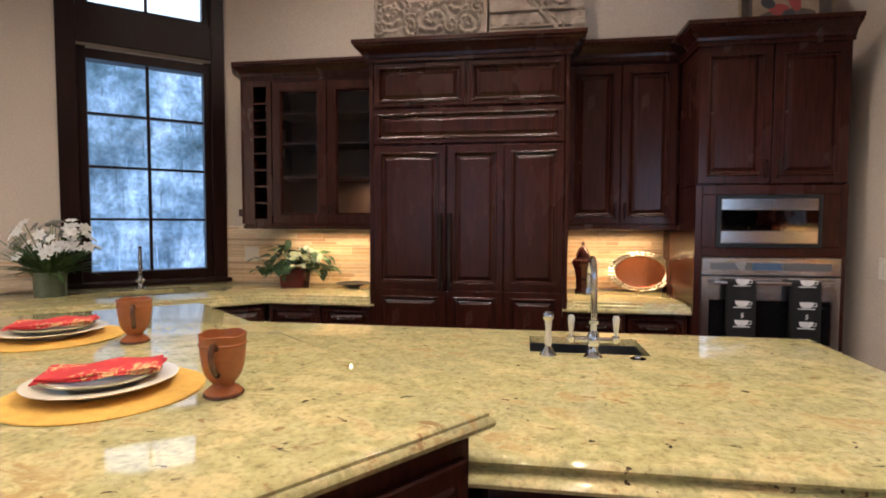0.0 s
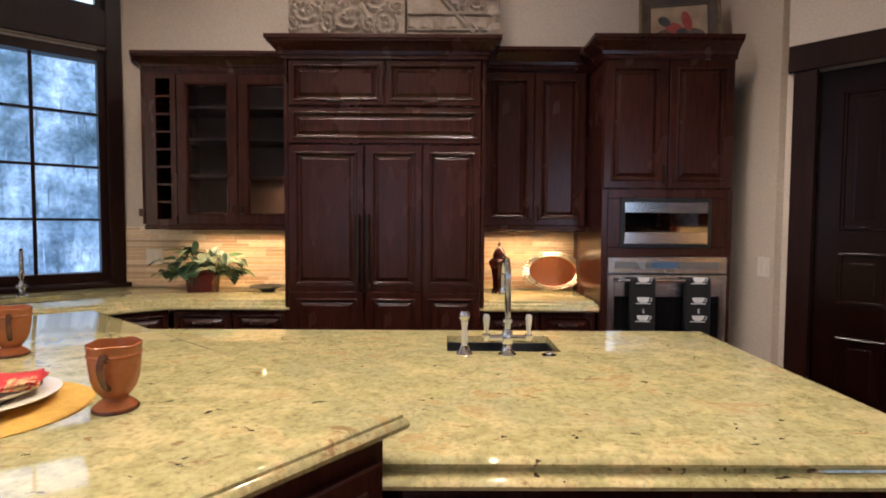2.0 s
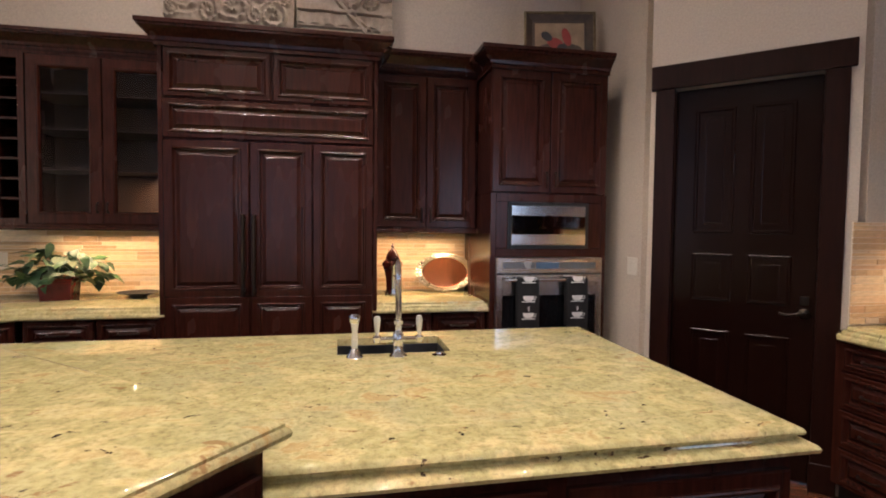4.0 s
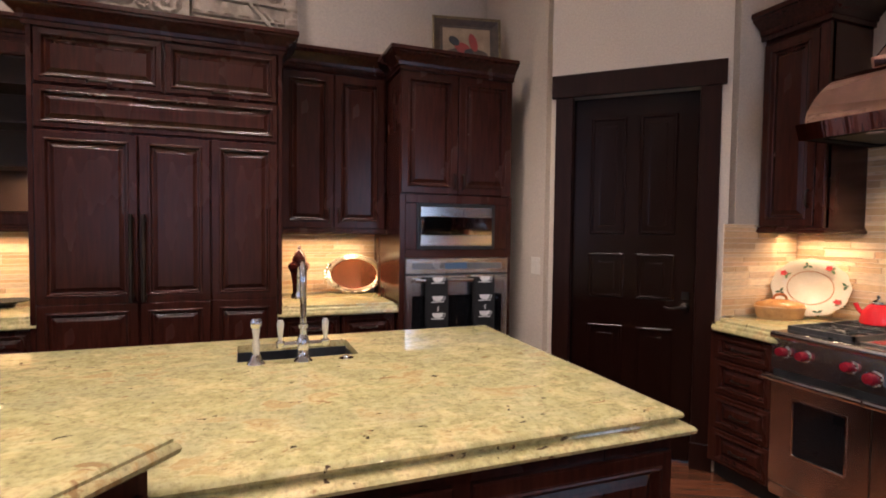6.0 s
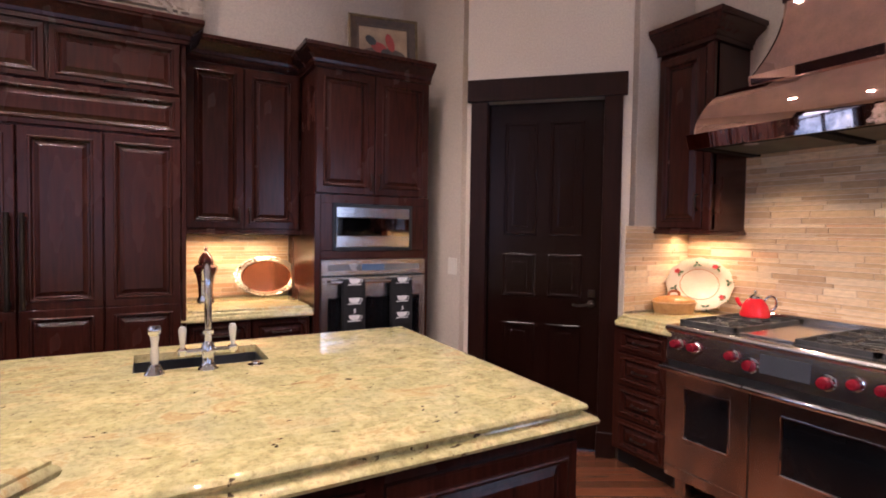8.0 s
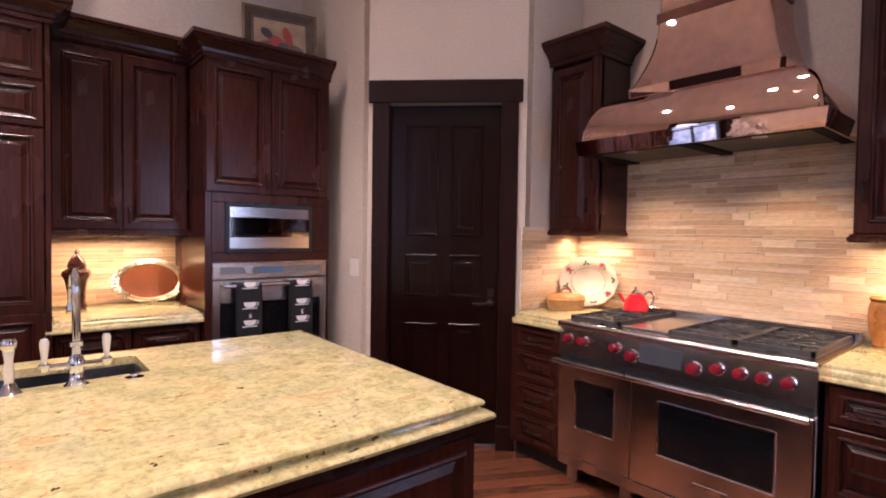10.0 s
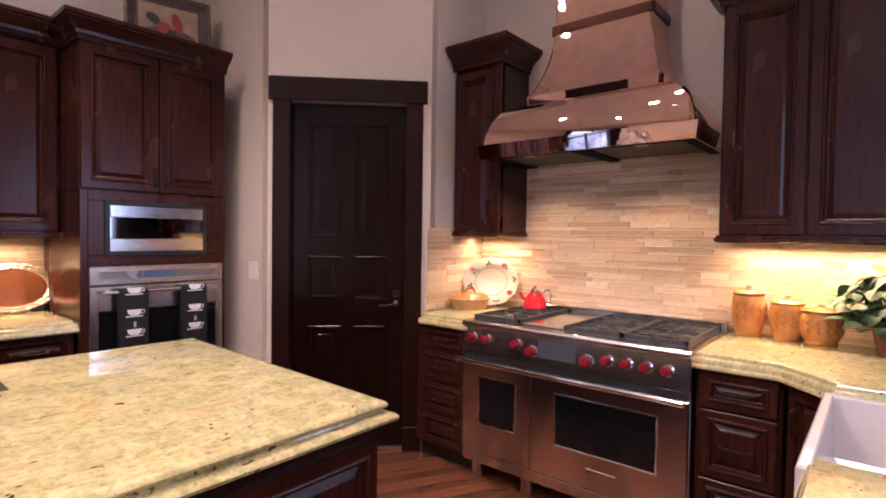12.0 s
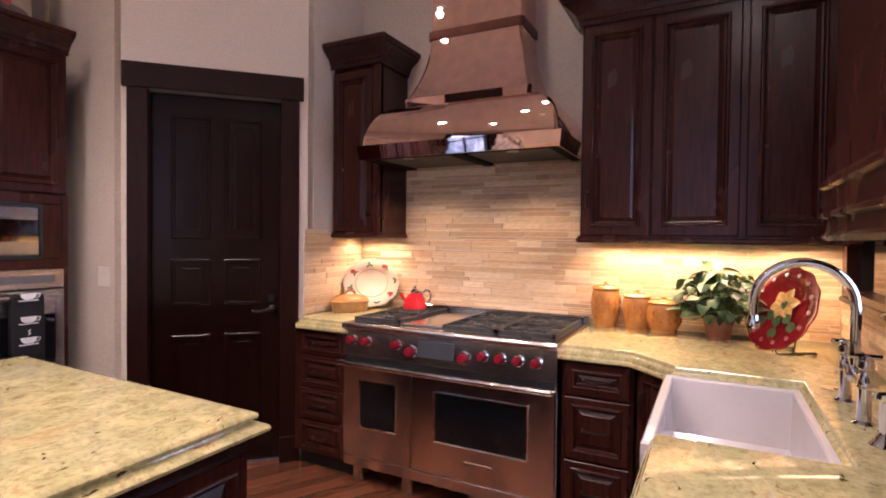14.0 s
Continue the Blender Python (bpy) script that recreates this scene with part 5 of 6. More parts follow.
for k in range(110):
    a = rr.uniform(0, 6.283)
    leaf(blades, Vector((0.06 * math.cos(a), 0.06 * math.sin(a), 0.14)), Vector((math.cos(a), math.sin(a), rr.uniform(0.3, 2.2))), Vector((0, 0, 1)), rr.uniform(0.14, 0.3), 0.034, rr.uniform(0.2, 0.6))
part("stem", stems, LEAFY, fl)
part("leaf_blade", blades, LEAFY, fl, "long green leaf blades")

# ---- ware on the north counters ----
dish = thing("black_dish", pose(-1.27, 3.82, 0.914), "shallow black dish on a small foot", "dish")
part("dish", lathe([(0.0, 0), (0.05, 0), (0.045, 0.008), (0.07, 0.022), (0.125, 0.034), (0.127, 0.038), (0.12, 0.037), (0.06, 0.022), (0.0, 0.02)], 32), BLACK, dish, smooth=True)
JARM = grainy("maroon_jar", (0.028, 0.006, 0.005), (0.065, 0.013, 0.010), 14, rough=(0.12, 0.22), relief=0.05)
jar = thing("ginger_jar", pose(0.385, 3.86, 0.914, 0, 0, 15), "tall maroon six-sided jar with a finial lid", "jar")
part("jar_body", lathe([(0.0, 0), (0.056, 0), (0.058, 0.012), (0.046, 0.03), (0.048, 0.1), (0.062, 0.17), (0.078, 0.2), (0.078, 0.222), (0.06, 0.238), (0.042, 0.244), (0.0, 0.244)], 6), JARM, jar)
part("lid", lathe([(0.048, 0.244), (0.05, 0.256), (0.044, 0.278), (0.03, 0.305), (0.014, 0.322), (0.009, 0.33), (0.014, 0.338), (0.008, 0.352), (0.0, 0.36)], 12), JARM, jar, "domed lid with a pointed finial", smooth=True)
SILVER = grainy("old_silver", (0.42, 0.37, 0.31), (0.54, 0.48, 0.41), 20, rough=(0.24, 0.38), metal=1.0, relief=0.2, fine=120)
TRAYC = grainy("copper_tray", (0.46, 0.15, 0.06), (0.55, 0.19, 0.08), 4, rough=(0.12, 0.2), metal=0.75, relief=0.01)
tray = thing("oval_tray", pose(0.79, 3.925, 0.918, 78, 0, 0), "oval copper tray with a scalloped silver rim leaning on the tiles", "tray")
A_, B_ = 0.215, 0.14
bm = bmesh.new()
rows_ = []
for k_, z in ((0.0, 0.0), (0.78, 0.0), (0.80, 0.004)):
    rows_.append([bm.verts.new((A_ * k_ * math.cos(i * math.pi / 24), B_ * k_ * math.sin(i * math.pi / 24) + B_, z)) for i in range(48)] if k_ else [bm.verts.new((0, B_, 0.0))])
for i in range(48):
    bm.faces.new((rows_[0][0], rows_[1][i], rows_[1][(i + 1) % 48]))
    bm.faces.new((rows_[1][i], rows_[2][i], rows_[2][(i + 1) % 48], rows_[1][(i + 1) % 48]))
part("well", bm, TRAYC, tray, "polished copper well", smooth=True)
bm = bmesh.new()
N_ = 144
rows_ = []
for u, z in ((0.79, 0.003), (0.84, 0.012), (0.9, 0.008), (0.95, 0.015), (1.0, 0.012), (1.0, 0.006), (0.8, -0.004)):
    rows_.append([])
    for i in range(N_):
        a = 2 * math.pi * i / N_
        sc = 1 + (0.035 * abs(math.sin(9 * a)) * (u - 0.78) / 0.22)
        rows_[-1].append(bm.verts.new((A_ * u * sc * math.cos(a), B_ * u * sc * math.sin(a) + B_, z + 0.003 * math.sin(36 * a) * (u > 0.82))))
for a, b in zip(rows_, rows_[1:] + rows_[:1]):
    for i in range(N_):
        bm.faces.new((a[i], a[(i + 1) % N_], b[(i + 1) % N_], b[i]))
part("rim", bm, SILVER, tray, "ornate scalloped silver rim", smooth=True)


def wall_plate(name, m, label, rocker=True, w=0.075, h=0.115):
    p = tagged(thing(name, m, label, "switch"), kind="")
    part("plate", boxes((-w / 2, w / 2, -0.006, 0, -h / 2, h / 2), bevel=0.002), WHITEPLASTIC, p)
    n_ = max(1, round(w / 0.06)) if rocker else 1
    for i in range(n_):
        x = (i - (n_ - 1) / 2) * 0.046
        part("rocker", boxes((x - 0.016, x + 0.016, -0.009, -0.005, -0.033, 0.033), bevel=0.0015), WHITEPLASTIC, p)


wall_plate("light_switch", pose(1.884, 3.20, 1.155, 0, 0, -90), "ivory double light switch on the cream wall", w=0.115)
wall_plate("wall_outlet", pose(-2.19, NORTH - 0.013, 1.14), "ivory outlet plate on the tiled splashback", w=0.12)
wall_plate("wall_outlet", pose(2.9, SOUTH + 0.013, 1.1, 0, 0, 180), "ivory outlet plate on the tiled splashback")

# ---- dish towels on the oven handle ----
TOWEL = grainy("black_cloth", (0.004, 0.0035, 0.004), (0.009, 0.008, 0.009), 20, rough=(0.85, 0.95), relief=0.4, fine=300)
PRINT = grainy("white_print", (0.70, 0.68, 0.66), (0.78, 0.76, 0.74), 20, rough=(0.8, 0.9), relief=0.2)


def towel(x):
    t = thing("dish_towel", pose(x, 3.285, 1.06), "black dish towel printed with white coffee cups on the oven handle", "towel", "towels on the oven")
    w, bm = 0.15, bmesh.new()
    prof = [(0.016, -0.30), (0.0155, -0.1), (0.0145, 0.0), (0.010, 0.0115), (0.0, 0.0145), (-0.010, 0.0115), (-0.0145, 0.0), (-0.0165, -0.1), (-0.019, -0.25), (-0.019, -0.40)]
    cols = [[bm.verts.new(((i / 10 - 0.5) * w, y + 0.0025 * math.sin(i * 1.1) * (z < -0.05), z)) for y, z in prof] for i in range(11)]
    for a, b in zip(cols, cols[1:]):
        for i in range(len(prof) - 1):
            bm.faces.new((a[i], b[i], b[i + 1], a[i + 1]))
    c = part("cloth", bm, TOWEL, t, smooth=True)
    so = c.modifiers.new("thick", "SOLIDIFY")
    so.thickness = 0.002
    for z in (-0.012, -0.135, -0.245):
        y = -0.0215 - 0.002
        bm = bmesh.new()
        pts = [(-0.038, 0.036), (0.038, 0.036), (0.032, 0.016), (0.018, 0.004), (-0.018, 0.004), (-0.032, 0.016)]
        a = [bm.verts.new((px, y, z + pz)) for px, pz in pts]
        b = [bm.verts.new((px, y + 0.002, z + pz)) for px, pz in pts]
        bm.faces.new(a)
        bm.faces.new(b)
        for i in range(6):
            bm.faces.new((a[i], a[(i + 1) % 6], b[(i + 1) % 6], b[i]))
        box(bm, -0.045, 0.045, y, y + 0.002, z - 0.004, z + 0.001)
        tube([(0.036, y, z + 0.03), (0.052, y, z + 0.03), (0.05, y, z + 0.015), (0.032, y, z + 0.013)], 0.0022, 5, bm)
        part("cup_print", bm, PRINT, c, "white cup and saucer print")
    part("steam_print", tube(bow([(-0.004, -0.0235, -0.195), (0.008, -0.0235, -0.187), (-0.002, -0.0235, -0.178), (0.008, -0.0235, -0.168)], 4), 0.0025, 5), PRINT, c, "small white swirl")


towel(1.197)
towel(1.532)


# ---- ware on the range side ----
HONEY = grainy("honey_glaze", (0.36, 0.14, 0.032), (0.50, 0.22, 0.06), 16, rough=(0.14, 0.24), relief=0.04, fine=60)
for x, y, h, r, lab in ((3.105, 0.59, 0.235, 0.078, "tall honey-glazed canister with a wooden lid"), (3.08, 0.42, 0.20, 0.076, "middle honey-glazed canister with a wooden lid"), (3.05, 0.285, 0.175, 0.087, "low honey-glazed canister with a wooden lid")):
    c = thing("canister", pose(x, y, 0.914), lab, "canister", "canisters on the counter")
    part("jar_body", lathe([(0.0, 0), (r * 0.72, 0), (r * 0.78, 0.008), (r * 0.74, 0.02), (r * 0.95, h * 0.3), (r, h * 0.55), (r * 0.96, h * 0.78), (r * 0.86, h * 0.86), (r * 0.9, h * 0.9), (r * 0.84, h * 0.9), (0.0, h * 0.9)], 28), HONEY, c, smooth=True)
    part("lid", lathe([(0.0, h * 0.9), (r * 0.93, h * 0.9), (r * 0.96, h * 0.93), (r * 0.8, h * 0.985), (r * 0.2, h), (r * 0.12, h * 1.03), (r * 0.2, h * 1.07), (0.0, h * 1.09)], 28), HONEY, c, "honey-coloured lid with a knob", smooth=True)
    part("band", lathe([(r * 0.88, h * 0.885), (r * 0.93, h * 0.885), (r * 0.93, h * 0.91), (r * 0.88, h * 0.91)], 28, closed=False), BRONZE, c, "dark band under the lid", smooth=True)
    for k in range(7):
        a = math.radians(150 + k * 26)
        bm = bmesh.new()
        for z in (0.35, 0.55):
            tube([(r * 1.0 * math.cos(a + 0.1), r * 1.0 * math.sin(a + 0.1), h * z), (r * 1.005 * math.cos(a - 0.05), r * 1.005 * math.sin(a - 0.05), h * (z + 0.08)), (r * 0.99 * math.cos(a + 0.08), r * 0.99 * math.sin(a + 0.08), h * (z + 0.16))], 0.0025, 5, bm)
        part("relief", bm, TERRA, c, "rust-coloured leaf relief")

# casserole in a basket
WICKER = grainy("wicker", (0.40, 0.20, 0.07), (0.56, 0.31, 0.12), 30, rough=(0.5, 0.65), relief=0.6, fine=160)
cs = thing("casserole", pose(2.89, 2.2, 0.914, 0, 0, -20), "oval tan casserole dish with a red patterned lid", "casserole")
sc = Matrix.Diagonal((1.25, 1.0, 1.0, 1.0))
part("dish", lathe([(0.0, 0), (0.092, 0), (0.098, 0.01), (0.104, 0.055), (0.11, 0.06), (0.11, 0.068), (0.1, 0.07), (0.0, 0.07)], 32, m=sc), WICKER, cs, "tan dish", smooth=True)
part("lid", lathe([(0.106, 0.07), (0.1, 0.082), (0.07, 0.097), (0.03, 0.105), (0.0, 0.107)], 32, m=sc), HONEY, cs, "domed tan lid", smooth=True)
part("knob", tube(bow([(-0.04, 0, 0.1), (-0.03, 0, 0.125), (0.0, 0, 0.133), (0.03, 0, 0.125), (0.04, 0, 0.1)], 4), 0.008, 8), TERRA, cs, "rust-red loop handle", smooth=True)
for k in range(10):
    a = k * 0.628
    part("spot", lathe([(0.0, 0), (0.011, 0), (0.007, 0.006), (0.0, 0.007)], 10, m=pose(0.092 * math.cos(a), 0.07 * math.sin(a), 0.09)), TERRA, cs, "rust-red berry")

FLOWERRED = grainy("plate_red", (0.40, 0.03, 0.03), (0.52, 0.05, 0.045), 15, rough=(0.15, 0.25), relief=0)
PLATEGREEN = grainy("plate_green", (0.06, 0.10, 0.04), (0.1, 0.15, 0.06), 15, rough=(0.15, 0.25), relief=0)
PALEPLATE = grainy("pale_plate", (0.52, 0.44, 0.33), (0.58, 0.50, 0.38), 8, rough=(0.1, 0.18), relief=0)


def show_plate(name, m, r, label, ground, motif):
    p = thing(name, m, label, "plate")
    n_ = 72
    bm, rows_ = bmesh.new(), []
    for u, z in ((0.0, 0.012), (0.6, 0.010), (0.66, 0.002), (0.95, -0.012), (1.0, -0.012), (1.0, -0.006), (0.66, 0.012), (0.0, 0.02)):
        rows_.append([bm.verts.new(((r * u * (1 + 0.018 * math.cos(12 * 2 * math.pi * i / n_) * (u > 0.9))) * math.cos(2 * math.pi * i / n_), (r * u * (1 + 0.018 * math.cos(12 * 2 * math.pi * i / n_) * (u > 0.9))) * math.sin(2 * math.pi * i / n_), -z)) for i in range(n_)] if u else [bm.verts.new((0, 0, -z))])
    for a, b in zip(rows_, rows_[1:]):
        for i in range(n_):
            j = (i + 1) % n_
            if len(a) == 1:
                bm.faces.new((a[0], b[i], b[j]))
            elif len(b) == 1:
                bm.faces.new((a[i], a[j], b[0]))
            else:
                bm.faces.new((a[i], a[j], b[j], b[i]))
    part("plate", bm, ground, p, smooth=True)
    motif(p, r)
    return p


def petals(p, cx, cy, z, n_, l, w, mat, label, a0=0.0, name="painted_flower"):
    bm = bmesh.new()
    for i in range(n_):
        a = a0 + i * 6.283 / n_
        leaf(bm, Vector((cx, cy, z)), Vector((math.cos(a), math.sin(a), 0.0)), Vector((0, 0, 1)), l, w, 0.0)
    part(name, bm, mat, p, label)


def garland(p, r):
    for k in range(8):
        a = k * 0.785 + 0.2
        x, y = r * 0.82 * math.cos(a), r * 0.82 * math.sin(a)
        if k % 2:
            petals(p, x, y, 0.011, 5, 0.018, 0.016, FLOWERRED, "red painted flower", a)
        petals(p, x + 0.012, y - 0.01, 0.0105, 3, 0.026, 0.014, PLATEGREEN if k % 2 else DARKLEAF, "green painted leaves", a, "painted_leaves")
    bm = lathe([(r * 0.575, -0.0085), (r * 0.585, -0.0075), (r * 0.595, -0.0085)], 48, closed=False)
    part("painted_line", bm, TERRA, p, "thin rust line")


show_plate("display_plate", look((3.055, 2.145, 1.088), (4.5, 2.95, 0.62)) @ Matrix.Diagonal((1.14, 1.0, 1.0, 1.0)), 0.166, "scalloped pale plate with red fruit and leaves leaning on the tiles", PALEPLATE, garland)
PLATERED = grainy("dark_red_plate", (0.16, 0.008, 0.010), (0.24, 0.014, 0.016), 15, rough=(0.12, 0.2), relief=0)
YELLOWP = grainy("plate_yellow", (0.58, 0.33, 0.10), (0.68, 0.42, 0.15), 15, rough=(0.15, 0.25), relief=0)
PINKP = grainy("plate_pink", (0.42, 0.10, 0.11), (0.52, 0.15, 0.16), 15, rough=(0.15, 0.25), relief=0)


def blossom(p, r):
    petals(p, 0.0, 0.02, -0.006, 6, r * 0.42, r * 0.34, YELLOWP, "large yellow painted flower", 0.3)
    petals(p, 0.0, 0.02, -0.004, 4, r * 0.16, r * 0.12, PLATEGREEN, "green flower centre", 0.5)
    for a, l in ((-2.5, 0.5), (-0.7, 0.5), (-1.6, 0.55)):
        petals(p, r * 0.45 * math.cos(a), r * 0.45 * math.sin(a), -0.003, 2, r * l * 0.6, r * 0.26, PLATEGREEN, "green painted leaves", a, "painted_leaves")
    for k in range(14):
        a = k * 0.449
        part("painted_dot", lathe([(0.0, 0.0105), (r * 0.055, 0.011), (r * 0.05, 0.0125), (0.0, 0.013)], 10, m=pose(r * 0.82 * math.cos(a), r * 0.82 * math.sin(a), 0)), PINKP, p, "pink painted dot")


rp = show_plate("display_plate", look((2.83, -0.215, 1.102), (3.33, -0.995, 0.722)), 0.196, "dark red plate with a yellow flower on a stand", PLATERED, blossom)
ez = thing("plate_stand", pose(2.82, -0.205, 0.914, 0, 0, -57), "small dark wire plate easel", "stand")
for y in (-0.06, 0.06):
    part("wire", tube(bow([(-0.06, y, 0.03), (-0.055, y, 0.004), (0.02, y, 0.004), (0.13, y, 0.004)], 4), 0.004, 6), BRONZE, ez, smooth=True)
    part("back_wire", tube([(0.02, y, 0.006), (0.095, y * 0.6, 0.26)], 0.004, 6), BRONZE, ez, smooth=True)

# kettle
KRED = grainy("red_kettle", (0.62, 0.015, 0.02), (0.74, 0.025, 0.03), 8, rough=(0.08, 0.14), relief=0)
kt = thing("kettle", pose(3.0, 1.765, 0.945, 0, 0, -60) @ Matrix.Diagonal((0.85, 0.85, 0.85, 1)), "bright red enamel kettle with a steel lid on the burner", "kettle")
part("kettle_body", lathe([(0.0, 0), (0.085, 0), (0.09, 0.006), (0.088, 0.03), (0.074, 0.075), (0.052, 0.108), (0.04, 0.118), (0.0, 0.118)], 32), KRED, kt, smooth=True)
part("lid", lathe([(0.041, 0.118), (0.044, 0.122), (0.04, 0.135), (0.02, 0.148), (0.008, 0.152), (0.012, 0.16), (0.01, 0.172), (0.0, 0.174)], 24), CHROME, kt, "polished steel lid with a knob", smooth=True)
part("spout", tube(bow([(-0.06, 0, 0.05), (-0.09, 0, 0.08), (-0.108, 0, 0.118)], 4), 0.013, 10, radii=None), KRED, kt, smooth=True)
part("handle", tube(bow([(0.05, 0, 0.108), (0.085, 0, 0.14), (0.118, 0, 0.118), (0.115, 0, 0.07), (0.088, 0, 0.04)], 5), 0.008, 10), CHROME, kt, "curved steel handle", smooth=True)

# ---- over the cabinets ----
STONE = grainy("carved_stone", (0.25, 0.19, 0.145), (0.40, 0.32, 0.25), 5, rough=(0.8, 0.92), relief=0.5, fine=45)
rl = thing("stone_relief", pose(-1.14, 3.93, 2.53), "carved stone relief in two slabs above the refrigerator", "relief")


def scroll(x, z, cx, cz, r0, turns, hand, wid):
    dx, dz = (x - cx) * hand, z - cz
    r = math.hypot(dx, dz)
    if r > r0 * 1.15:
        return 0.0
    a = math.atan2(dz, dx)
    u = (r / r0 * turns - a / 6.283) % 1.0
    return max(0.0, 1 - abs(u - 0.5) / wid) ** 0.6 * (0.72 + 0.28 * math.sin(9 * a + 30 * r)) * min(1, (r0 * 1.15 - r) / (r0 * 0.2))


SCROLLS = [(0.05, 0.52, 0.06, 1.5, 1), (0.22, 0.46, 0.07, 1.5, -1), (0.50, 0.52, 0.07, 1.4, 1), (0.58, 0.30, 0.06, 1.4, -1), (0.78, 0.42, 0.06, 1.5, -1), (0.75, 0.60, 0.09, 1.6, 1), (0.04, 0.30, 0.06, 1.4, 1), (0.40, 0.47, 0.05, 1.3, 1), (0.12, 0.40, 0.13, 2.0, 1), (0.33, 0.62, 0.15, 2.2, -1), (0.44, 0.34, 0.12, 1.8, -1), (0.62, 0.48, 0.13, 2.0, 1), (0.17, 0.66, 0.12, 2.0, -1), (0.70, 0.30, 0.09, 1.8, 1), (0.28, 0.30, 0.08, 1.6, 1), (0.56, 0.68, 0.11, 2.0, -1)]
for side, (xa, xb) in enumerate(((0.0, 0.842), (0.852, 1.52))):
    bm = bmesh.new()
    nx, nz = 130, 90
    g = []
    for i in range(nx + 1):
        col = []
        for k in range(nz + 1):
            x, z = xa + (xb - xa) * i / nx, 0.78 * k / nz
            wx, wz = x + 0.02 * noise.noise(Vector((x * 7, z * 7, 5.0))), z + 0.02 * noise.noise(Vector((x * 7, z * 7, 9.0)))
            if side == 0:
                hgt = max(scroll(wx, wz, cx, cz, r, t, h_, 0.34) for cx, cz, r, t, h_ in SCROLLS)
            else:
                u = x - 0.852
                hgt = 0.75 if (0.36 < z < 0.39 or 0.245 < z < 0.268) else 0.0
                hgt = max(hgt, 0.8 * (abs(wz - 0.42 - 1.1 * (0.30 - u)) < 0.018), 0.6 * (abs(wz - 0.48 - 1.1 * (0.30 - u)) < 0.012), 0.65 * (u > 0.58 and int(wz * 17) % 2 == 0))
                hgt = max(hgt, scroll(wx, wz, 1.24, 0.50, 0.085, 1.3, 1, 0.4), scroll(wx, wz, 1.36, 0.46, 0.06, 1.2, -1, 0.4), 0.5 * (0.275 < z < 0.35) * (0.5 + 0.5 * math.sin(u * 63)), 0.5 * (0.20 < z < 0.235))
            hgt += 0.35 * (noise.noise(Vector((x * 9, z * 9, side * 3.0))) + 0.4 * noise.noise(Vector((x * 31, z * 31, 2.0))))
            edge = min(i, nx - i, k, nz - k)
            col.append(bm.verts.new((x, (-0.035 * hgt if edge else 0.03), z)))
        g.append(col)
    for i in range(nx):
        for k in range(nz):
            bm.faces.new((g[i][k], g[i + 1][k], g[i + 1][k + 1], g[i][k + 1]))
    box(bm, xa + 0.002, xb - 0.002, 0.02, 0.07, 0.002, 0.775)
    part("stone_slab", bm, STONE, rl, smooth=True)

GILT = grainy("worn_gilt", (0.10, 0.07, 0.035), (0.22, 0.16, 0.08), 18, rough=(0.3, 0.5), metal=0.5, relief=0.2)
PBROWN = grainy("frame_brown", (0.03, 0.016, 0.01), (0.07, 0.038, 0.022), 18, rough=(0.35, 0.5), relief=0.1)
CANVAS = grainy("canvas_cream", (0.20, 0.13, 0.08), (0.34, 0.24, 0.15), 9, rough=(0.7, 0.85), relief=0.3, fine=120)
PAINTR = grainy("paint_red", (0.20, 0.02, 0.018), (0.32, 0.04, 0.03), 14, rough=(0.6, 0.75), relief=0.3)
PAINTK = grainy("paint_black", (0.01, 0.01, 0.012), (0.03, 0.03, 0.03), 14, rough=(0.6, 0.75), relief=0.3)
pt = thing("picture_frame", pose(1.285, 3.66, 2.535, -8, 0, -12), "small painting of red shapes in a brown gilt frame", "picture")
fw, fh = 0.50, 0.40
part("frame", rings(bmesh.new(), fw, fh, [(0, 0.03), (0, 0.004), (0.008, 0.0), (0.02, 0.002), (0.06, 0.014), (0.066, 0.01), (0.075, 0.012), (0.075, 0.03)], hole=True), PBROWN, pt)
part("gilt_edge", rings(bmesh.new(), fw + 0.006, fh + 0.006, [(0, 0.012), (0, -0.004), (0.014, -0.006), (0.018, 0.0), (0.018, 0.012)], -0.003, -0.003, hole=True), GILT, pt, "worn gilt outer edge")
part("canvas", boxes((0.072, fw - 0.072, 0.014, 0.02, 0.072, fh - 0.072)), CANVAS, pt, "cream painted ground")


def blot(cx, cz, rx, rz, mat, label, tilt=0.0, y=0.0105):
    bm = lathe([(0.0, 0), (1.0, 0), (0.95, 0.003), (0.0, 0.003)], 20)
    bmesh.ops.transform(bm, matrix=pose(cx, y + 0.003, cz, 90, tilt, 0) @ Matrix.Diagonal((rx, rz, 1, 1)), verts=bm.verts)
    part("painted_shape", bm, mat, pt, label)


blot(0.25, 0.13, 0.16, 0.05, PBROWN, "brown painted ground", y=0.0112)
blot(0.22, 0.175, 0.06, 0.04, PAINTR, "red painted patch", 20)
blot(0.30, 0.22, 0.03, 0.07, PAINTR, "red painted patch", -15, 0.0095)
blot(0.16, 0.225, 0.045, 0.03, PAINTK, "black painted patch", 40, 0.0095)
blot(0.265, 0.14, 0.035, 0.03, PAINTK, "black painted patch", 0, 0.0085)

# recessed lamp trims
TRIM = grainy("white_trim", (0.7, 0.68, 0.64), (0.76, 0.74, 0.7), 5, rough=(0.4, 0.5), relief=0)
glow, nt, b = shader("lamp_glow")
b.inputs["Emission Color"].default_value, b.inputs["Emission Strength"].default_value = (1.0, 0.86, 0.72, 1), 12.0
